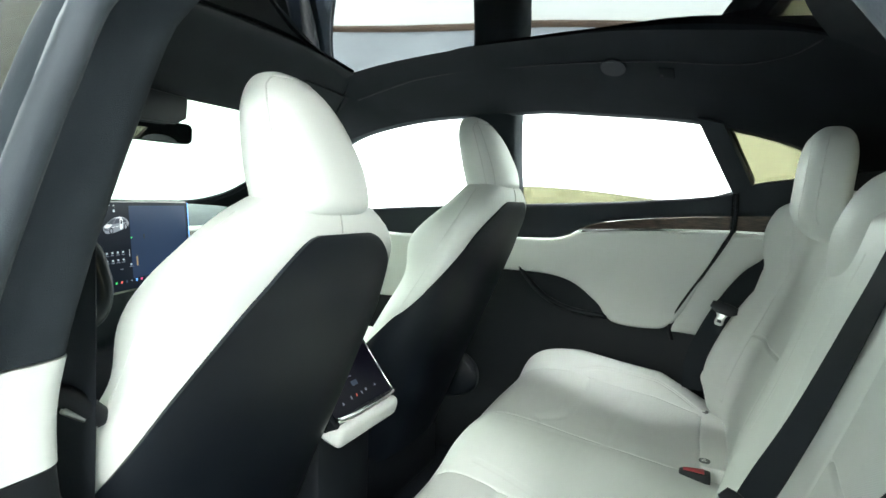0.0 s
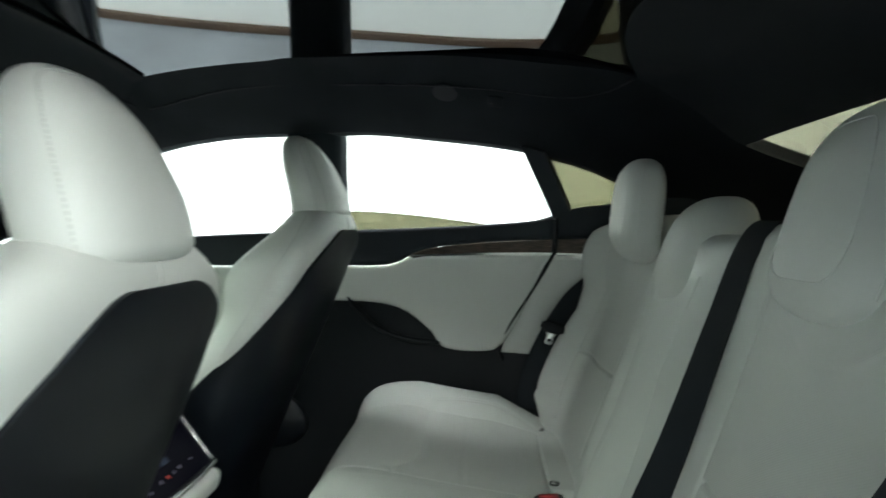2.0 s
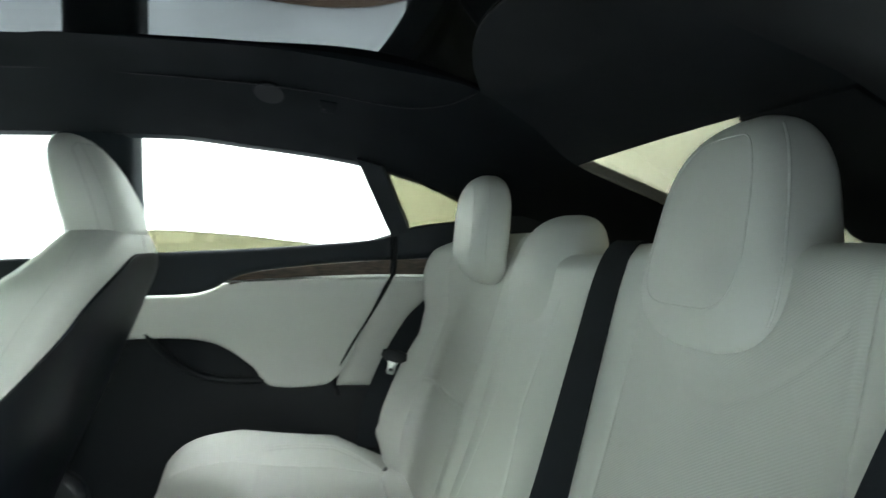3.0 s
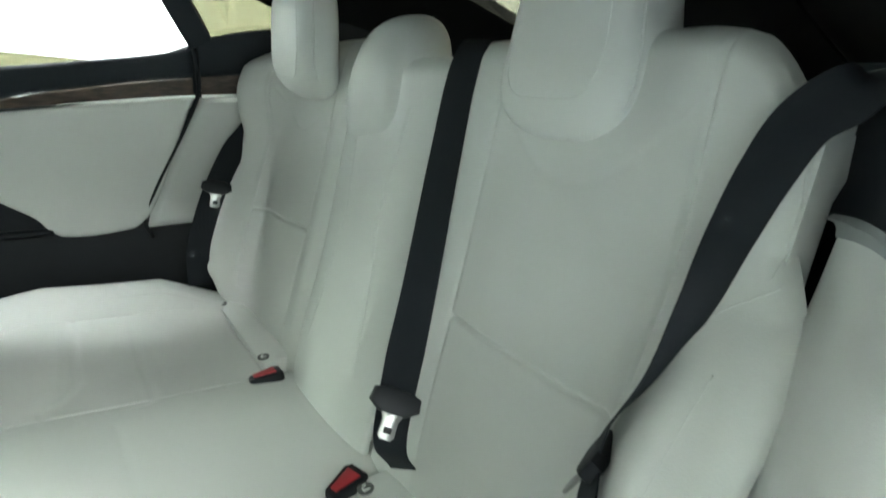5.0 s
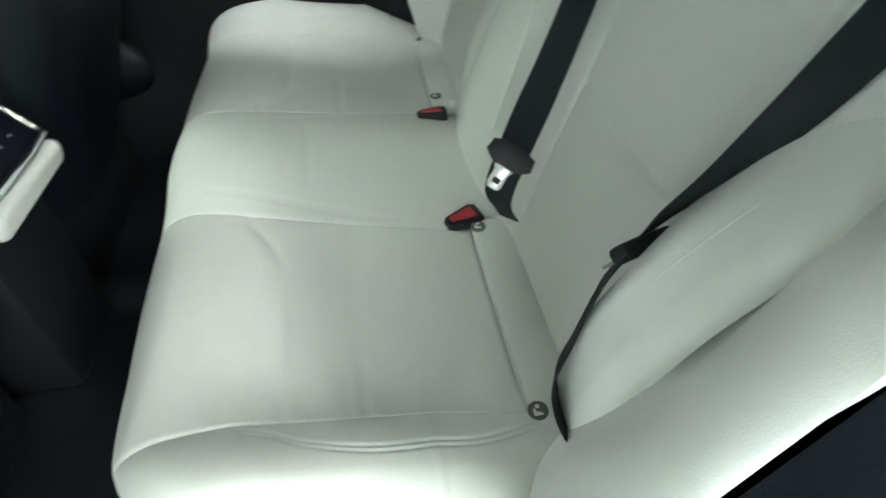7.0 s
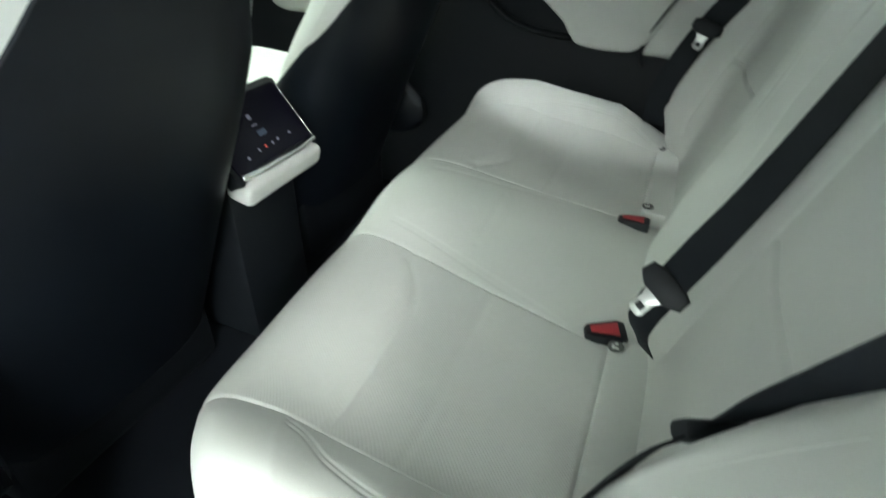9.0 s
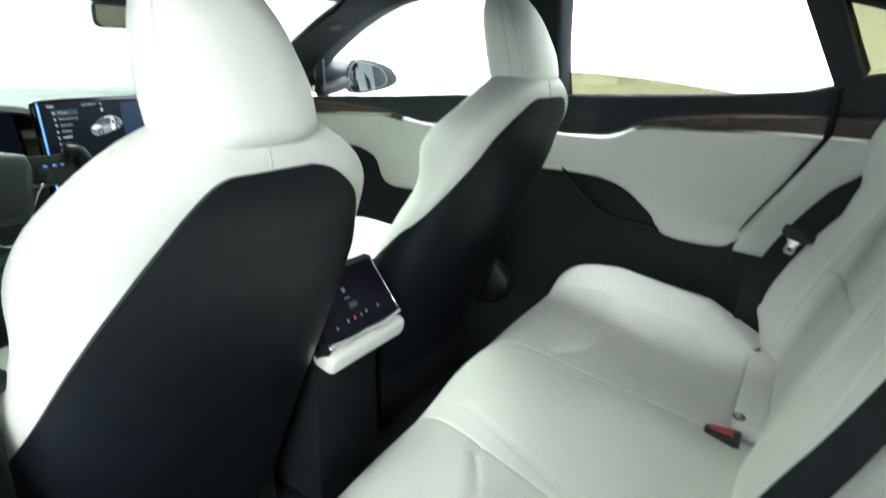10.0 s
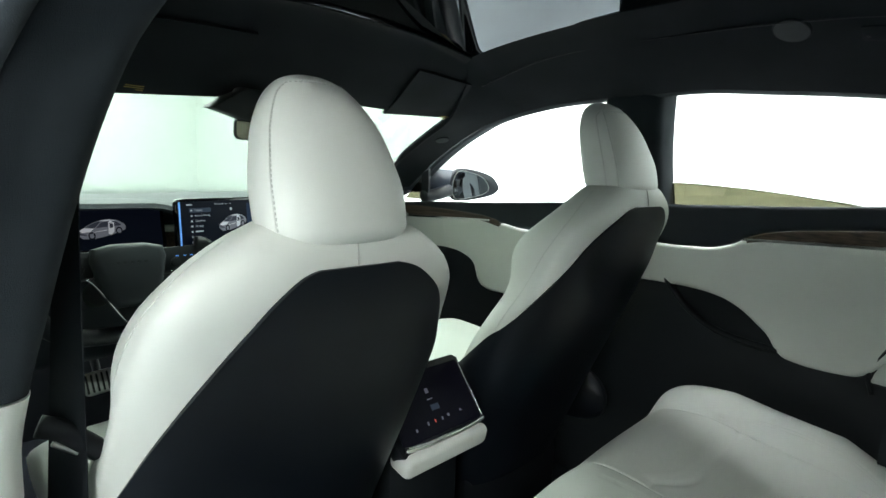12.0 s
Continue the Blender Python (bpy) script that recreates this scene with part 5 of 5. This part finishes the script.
# centre touch screen
tablet = thing("touch_screen", "large landscape centre touch screen, lit with dark menu", "touch screen")
m_tab = frame_at((-1.208, -0.075, 0.6735), (-0.131, 0.393, 0), (-0.06, 0, 1))
prism("housing", round_rect(0.414, 0.208, 0.012), 0.016, GLOSSY, tablet, "gloss black housing", m=m_tab @ Matrix.Translation((0, 0, -0.017)), bevel=0.002)
tab_display = prism("display", round_rect(0.40, 0.196, 0.006), 0.001, DARK_UI, tablet, "lit dark display", m=m_tab @ Matrix.Translation((0, 0, -0.0008)))
bar(tab_display, m_tab, -0.2045, 0, 0.004, 0.194, UI_BLUE)
box("foot", (-1.34, -0.09, 0.66), (-1.215, -0.05, 0.70), PLASTIC, tablet, "black foot", bevel=0.004)


def words(parent, m, x, y, text, size, mat):
    """Words on a display, lying on its face."""
    cu = bpy.data.curves.new("display_text", "FONT")
    cu.body, cu.size, cu.align_y = text, size, "CENTER"
    cu.materials.append(mat)
    ob = new("display_text", cu)
    ob.parent = parent
    ob.matrix_local = m @ Matrix.Translation((x, y, 0.0012))
    return ob


for k, text in enumerate(("Controls", "Pedals & Steering", "Suspension", "Charging", "", "Locks", "Lights", "")):
    bar(tab_display, m_tab, -0.176, 0.079 - 0.0112 * k, 0.004, 0.003, UI_GREY)
    if text:
        words(tab_display, m_tab, -0.168, 0.079 - 0.0112 * k, text, 0.0056, UI_GREY)
    else:
        bar(tab_display, m_tab, -0.158, 0.079 - 0.0112 * k, 0.020, 0.0028, UI_GREY)
bar(tab_display, m_tab, -0.153, 0.079, 0.056, 0.0095, UI_SLATE, 0.0002, 0.003)
bar(tab_display, m_tab, -0.180, 0.091, 0.014, 0.0025, UI_GREY)
words(tab_display, m_tab, -0.115, 0.091, "Easy Entry", 0.0056, UI_GREY)
bar(tab_display, m_tab, -0.070, 0.079, 0.006, 0.006, UI_GREY, r=0.003)
bar(tab_display, m_tab, -0.09, 0.045, 0.012, 0.003, UI_GREY)
little_car(tab_display, m_tab, -0.066, 0.048, 0.078)
bar(tab_display, m_tab, 0.2045, 0, 0.003, 0.194, UI_BLUE)
bar(tab_display, m_tab, 0.085, 0.008, 0.215, 0.165, UI_NAVY, 0.0002, 0.003)
for row in range(2):
    for k in range(4):
        bar(tab_display, m_tab, -0.100 + 0.0165 * k, -0.012 - 0.017 * row, 0.0052, 0.0042, UI_GREY, r=0.001)
        bar(tab_display, m_tab, -0.100 + 0.0165 * k, -0.0175 - 0.017 * row, 0.0095, 0.0016, UI_SILVER)
bar(tab_display, m_tab, -0.030, -0.016, 0.0016, 0.016, UI_GREY, r=0.0007)
bar(tab_display, m_tab, -0.027, -0.042, 0.005, 0.004, UI_GREY, r=0.001)
bar(tab_display, m_tab, -0.027, -0.047, 0.011, 0.0016, UI_SILVER)
bar(tab_display, m_tab, -0.058, -0.050, 0.009, 0.0016, UI_SILVER)
bar(tab_display, m_tab, -0.021, 0.018, 0.004, 0.004, UI_GREEN, 0.0008, 0.0015)
bar(tab_display, m_tab, -0.006, -0.036, 0.005, 0.022, UI_TAN, 0.0008)
for dx in (-0.092, -0.084, -0.070):
    bar(tab_display, m_tab, dx, 0.091, 0.0028, 0.0028, UI_GREY, r=0.001)
for k, mm in enumerate((UI_GREEN, UI_RED, UI_SLATE, UI_SILVER, UI_BLUE, UI_PINK, UI_SLATE, UI_GREY)):
    bar(tab_display, m_tab, -0.078 + 0.0165 * k, -0.079, 0.0055, 0.0055 if mm is not UI_SILVER else 0.0014, mm, 0.0008, r=0.0014)

# dial display
dial = thing("dial_display", "wide dial display under the hood showing a silver car", "display")
m_dial = frame_at((-1.315, -0.385, 0.704), (0, 1, 0), (-0.25, 0, 1))
prism("housing", round_rect(0.285, 0.102, 0.01), 0.02, GLOSSY, dial, "gloss black housing", m=m_dial @ Matrix.Translation((0, 0, -0.022)))
dial_face = prism("display", round_rect(0.27, 0.088, 0.006), 0.001, DARK_UI, dial, "lit dark display", m=m_dial @ Matrix.Translation((0, 0, -0.0015)))
little_car(dial_face, m_dial, 0.015, 0.0, 0.09)

# steering yoke
yoke = thing("steering_wheel", "black leather yoke steering wheel with flat top and chrome edging", "steering wheel")
m_y = frame_at((-1.13, -0.372, 0.632), (0, 1, 0), (-0.38, 0, 1))
hub = [(-0.062, 0.052), (-0.066, 0.03), (-0.048, -0.045), (-0.03, -0.062), (0.03, -0.062), (0.048, -0.045), (0.066, 0.03), (0.062, 0.052), (0.03, 0.060), (-0.03, 0.060)]
prism("hub", hub, 0.05, TRIM, yoke, "charcoal horn pad", m=m_y @ Matrix.Translation((0, 0, -0.02)), bevel=0.014, seg=3)
for k in range(5):
    bar(yoke, m_y, -0.024 + 0.012 * k, 0.02, 0.006, 0.004, PLASTIC, 0.0302)
for sgn in (-1, 1):
    prism("spoke", [(sgn * 0.055, 0.05), (sgn * 0.135, 0.052), (sgn * 0.14, 0.0), (sgn * 0.12, -0.005), (sgn * 0.06, 0.0)][::sgn], 0.025, PLASTIC, yoke, "black spoke with buttons", m=m_y @ Matrix.Translation((0, 0, -0.018)), bevel=0.004)
    tube("grip", [np.array(m_y @ Vector((sgn * a, b, 0))) for a, b in ((0.13, 0.055), (0.152, 0.05), (0.16, 0.02), (0.158, -0.04), (0.135, -0.085), (0.09, -0.105), (0.0, -0.11))], 0.016, SHELL, yoke, "black leather grip", n=50, sides=14)
    for a, b in ((0.09, 0.03), (0.105, 0.03), (0.118, 0.03)):
        bar(yoke, m_y, sgn * a, b, 0.006, 0.002, UI_BLUE, 0.0075)
    prism("roller", [(0.010 * math.cos(k), 0.010 * math.sin(k)) for k in np.linspace(0, 2 * math.pi, 20, endpoint=False)], 0.008, PLASTIC, yoke, "ribbed thumb roller", m=m_y @ Matrix.Translation((sgn * 0.085, 0.016, 0.006)), bevel=0.002)
tube("chrome_edge", [np.array(m_y @ Vector((a, b, 0.014))) for a, b in ((-0.075, -0.002), (-0.062, -0.016), (-0.038, -0.058), (-0.018, -0.092), (-0.008, -0.098), (0.008, -0.098), (0.018, -0.092), (0.038, -0.058), (0.062, -0.016), (0.075, -0.002))], 0.002, CHROME, yoke, "chrome edging", n=70, sides=8)
prism("lower_insert", [(-0.058, -0.014), (-0.017, -0.088), (0.017, -0.088), (0.058, -0.014)], 0.02, PLASTIC, yoke, "black lower insert", m=m_y @ Matrix.Translation((0, 0, -0.012)), bevel=0.003)
tube("column", [(-1.38, -0.372, 0.55), (-1.15, -0.372, 0.62)], 0.03, PLASTIC, yoke, "black steering column", n=6, sides=16)

# pedal
pedal = thing("brake_pedal", "ribbed steel and rubber foot pedal", "pedal")
m_p = frame_at((-1.50, -0.345, 0.30), (0, 1, 0.08), (-0.35, 0, 1))
pedal_plate = prism("plate", round_rect(0.075, 0.058, 0.012), 0.008, STEEL, pedal, "steel plate", m=m_p @ Matrix.Translation((0, 0, -0.009)), bevel=0.002)
for k in range(6):
    prism("rubber_rib", round_rect(0.0045, 0.046, 0.002), 0.003, PLASTIC, pedal_plate, "black rubber rib", m=m_p @ Matrix.Translation((-0.029 + 0.0116 * k, 0, -0.001)))
tube("arm", [(-1.51, -0.345, 0.30), (-1.62, -0.345, 0.42), (-1.66, -0.345, 0.55)], 0.010, PLASTIC, pedal, n=12)

# rear-view mirror and camera housing
rv = thing("rearview_mirror", "frameless rear-view mirror under a black sensor housing", "mirror")
m_r = frame_at((-1.082, -0.104, 0.926), (0.175, 0.985, 0), (0.045, 0, 1))
rv_shell = prism("shell", round_rect(0.140, 0.046, 0.013), 0.02, PLASTIC, rv, "black shell", m=m_r @ Matrix.Translation((0, 0, -0.022)), bevel=0.006)
prism("mirror", round_rect(0.135, 0.041, 0.011), 0.001, MIRROR, rv_shell, "mirror glass", m=m_r @ Matrix.Translation((0, 0, -0.0018)))
prism("sensor_housing", [(-0.13, -0.012), (-0.06, -0.03), (0.02, -0.03), (0.045, -0.015), (0.045, 0.03), (-0.06, 0.034)], 0.05, PLASTIC, rv, "black wedge housing", m=frame_at((-1.10, -0.11, 0.975), (0, 1, 0), (0.1, 0, 1)), bevel=0.006)

# sun visors
PRINT = material("ochre_print", (0.35, 0.25, 0.06), 0.7)
for cy in (0.335, -0.335):
    out = 1 if cy > 0 else -1
    vs = thing("sun_visor", "black suede sun visor folded up against the roof", "sun visor", "sun visors")
    rows = []
    for y in np.linspace(-0.112, 0.112 if cy > 0 else 0.150, 24):
        xx = np.linspace(-1.10, -0.965, 12)
        ww = np.clip((cy + y) / EDGE_Y(xx), -1, 1)
        rows.append(np.stack([xx, np.full(12, cy + y), EDGE_Z(xx) + CROWN(xx) * (1 - ww * ww) - 0.012 + (0.013 + 0.05 * y if out > 0 else -0.014 + 0.085 * y) * (-0.965 - xx) / 0.135], -1))
    sheet("panel", np.array(rows), 0.007, SUEDE, vs, away=(0, 0, 1))
    for k in range(3):
        prism("label_line", [(-0.016, -0.001), (0.016, -0.001), (0.016, 0.001), (-0.016, 0.001)], 0.0006, PRINT, vs, "ochre print lines",
              m=frame_at((-1.090 + 0.007 * k, cy + (0.09 if out > 0 else 0.03) * out, 0.9935 + (0.009 if out > 0 else -0.014) + 0.0027 * k - 0.0015), (0, 1, 0), (-0.9, 0, -0.35)))
    prism("clip", [(0.007 * math.cos(k), 0.007 * math.sin(k)) for k in np.linspace(0, 2 * math.pi, 16, endpoint=False)], 0.008, STEEL, vs, "round pivot clip", m=Matrix.Translation((-1.09, cy + (0.14 if out > 0 else 0.125) * out, 0.988 + (0.018 if out > 0 else -0.012))), bevel=0.002)

# outside mirror
MIRROR_PAINT = material("slate_blue_paint", (0.012, 0.017, 0.027), 0.4, spec=0.35)
DIM_MIRROR = material("dimmed_mirror_glass", (0.13, 0.145, 0.16), 0.02, metal=1.0)
om = thing("wing_mirror", "blue-grey wing mirror with chrome frame outside the front window", "wing mirror")
TOP_Z = smooth_curve([0.655, 0.70, 0.74, 0.77, 0.83, 0.92, 0.955], [0.822, 0.848, 0.862, 0.866, 0.863, 0.842, 0.82])
LOW_Z = smooth_curve([0.655, 0.70, 0.74, 0.77, 0.83, 0.92, 0.955], [0.780, 0.777, 0.774, 0.764, 0.762, 0.780, 0.80])
rings = []
for y in np.linspace(0.655, 0.955, 26):
    t = (y - 0.655) / 0.30
    r = math.sqrt(max(0.02, 1 - abs(2 * t - 1) ** 5))
    th = np.linspace(0, 2 * math.pi, 40, endpoint=False)
    c, s_ = oval(th, 2.3)
    mid, half = (TOP_Z(y) + LOW_Z(y)) / 2, (TOP_Z(y) - LOW_Z(y)) / 2
    rings.append(np.stack([-1.385 + (y - 0.872) * 0.52 + c * 0.040 * r, np.full_like(th, y), mid + s_ * half * (0.75 + 0.25 * r)], -1))
loft("shell", rings, MIRROR_PAINT, om, "painted shell")
m_o = frame_at((-1.343, 0.872, 0.808), (0.46, 0.885, 0), (0.03, 0, 1))
RIM = [(-0.092, -0.047), (-0.097, 0.005), (-0.086, 0.047), (-0.067, 0.061), (-0.015, 0.060), (0.062, 0.041), (0.090, 0.012), (0.100, -0.012), (0.074, -0.034), (0.003, -0.050), (-0.065, -0.059)]
PANE = [(-0.086, -0.043), (-0.090, 0.005), (-0.075, 0.050), (-0.049, 0.055), (0.009, 0.042), (0.040, 0.024), (0.059, -0.007), (0.043, -0.029), (-0.009, -0.045), (-0.069, -0.053)]


def rounded(o):
    """The closed outline o with its corners eased, run against the clock."""
    p = np.array(o[::-1])
    for _ in range(3):
        nxt = np.roll(p, -1, axis=0)
        p = np.stack([0.75 * p + 0.25 * nxt, 0.25 * p + 0.75 * nxt], 1).reshape(-1, 2)
    return [tuple(q) for q in p * 1.03]


glass_frame = prism("frame", rounded(RIM), 0.03, PLASTIC, om, "black inner frame", m=m_o @ Matrix.Translation((0, 0, -0.026)), bevel=0.004)
prism("glass_rim", rounded(PANE), 0.003, STEEL, glass_frame, "thin bright glass rim", m=m_o @ Matrix.Translation((0, 0, 0.002)))
prism("mirror", [(x * 0.965 - 0.0005, y * 0.95) for x, y in rounded(PANE)], 0.001, DIM_MIRROR, glass_frame, "mirror glass", m=m_o @ Matrix.Translation((0, 0, 0.0048)))
tube("foot", [(-1.40, 0.66, 0.765), (-1.39, 0.72, 0.775), (-1.385, 0.78, 0.79)], 0.022, PLASTIC, om, "black foot", n=14)

# front seat belt on the near pillar
fb = thing("seat_belt", "black webbing front seat belt hanging along the door pillar", "seat belt")
ribbon("webbing", [(-0.60, -0.545, 0.93), (-0.60, -0.567, 0.84), (-0.60, -0.575, 0.72), (-0.60, -0.580, 0.60), (-0.605, -0.585, 0.45), (-0.62, -0.585, 0.2)], [(1.0, 0.1, 0), (0.45, 0.8, 0)], 0.045, WEBBING, fb)
tube("tongue_cover", [(-0.60, -0.605, 0.592), (-0.597, -0.59, 0.585), (-0.594, -0.57, 0.567), (-0.594, -0.556, 0.552)], 0.011, PLASTIC, fb, "black plastic tongue cover", n=20, sides=12)
tube("tongue_plate", [(-0.594, -0.595, 0.574), (-0.592, -0.562, 0.548)], 0.004, STEEL, fb, "steel edge", n=6, sides=8)

# marks on the rear screen
UI_DIM = glow("dim_display_marks", (0.16, 0.16, 0.21), 0.4)
for k, (x, y, w, h, mm) in enumerate([(-0.005, 0.02, 0.012, 0.014, UI_DIM), (-0.005, 0.004, 0.02, 0.003, UI_DIM), (0.0, -0.012, 0.03, 0.016, UI_SLATE), (-0.06, -0.04, 0.006, 0.008, UI_DIM),
                                      (-0.03, -0.036, 0.005, 0.010, UI_DIM), (-0.012, -0.036, 0.004, 0.009, UI_RED), (0.006, -0.036, 0.005, 0.009, UI_DIM), (0.022, -0.034, 0.008, 0.008, UI_DIM), (0.055, -0.034, 0.008, 0.006, UI_DIM)]):
    bar(rear_screen, m_scr @ Matrix.Translation((0, 0.006, 0)), x, y, w * 0.65, h * 0.65, mm, 0.0)
tube("bright_edge", [np.array(m_scr @ Vector((0.101, y, 0.0))) for y in (-0.055, 0.0, 0.07)], 0.0016, CHROME, console, "thin bright edge", n=12, sides=6)

# speaker and sensor in the headliner
for gx, gv, r in ((-0.23, 0.60, 0.03), (-0.12, 0.55, 0.015), (-1.20, 0.5, 0.022)):
    sp = thing("speaker_grille", "round charcoal speaker grille in the headliner", "speaker grille", "headliner grilles")
    at = lining(1, np.array(gx), gv)
    du = lining(1, np.array(gx + 0.02), gv) - lining(1, np.array(gx - 0.02), gv)
    dv = lining(1, np.array(gx), gv + 0.05) - lining(1, np.array(gx), gv - 0.05)
    m_s = frame_at(at, du, dv)
    if m_s.to_3x3().col[2].z > 0:
        m_s = m_s @ pose(0, 0, 0, 180)
    if r < 0.0155 and gx > -0.5:
        prism("rim", round_rect(0.034, 0.034, 0.005), 0.004, SUEDE, sp, m=m_s @ Matrix.Translation((0, 0, -0.0015)), bevel=0.0015)
        prism("mesh", [(0.003 * math.cos(k) - 0.008, 0.003 * math.sin(k) - 0.005) for k in np.linspace(0, 2 * math.pi, 16, endpoint=False)], 0.001, PLASTIC, sp, m=m_s @ Matrix.Translation((0, 0, 0.0022)))
        continue
    prism("rim", [(r * math.cos(k), r * math.sin(k)) for k in np.linspace(0, 2 * math.pi, 32, endpoint=False)], 0.004, SUEDE, sp, m=m_s @ Matrix.Translation((0, 0, -0.0015)), bevel=0.0015)
    prism("mesh", [(0.9 * r * math.cos(k), 0.9 * r * math.sin(k)) for k in np.linspace(0, 2 * math.pi, 32, endpoint=False)], 0.001, PLASTIC, sp, m=m_s @ Matrix.Translation((0, 0, 0.0022)))
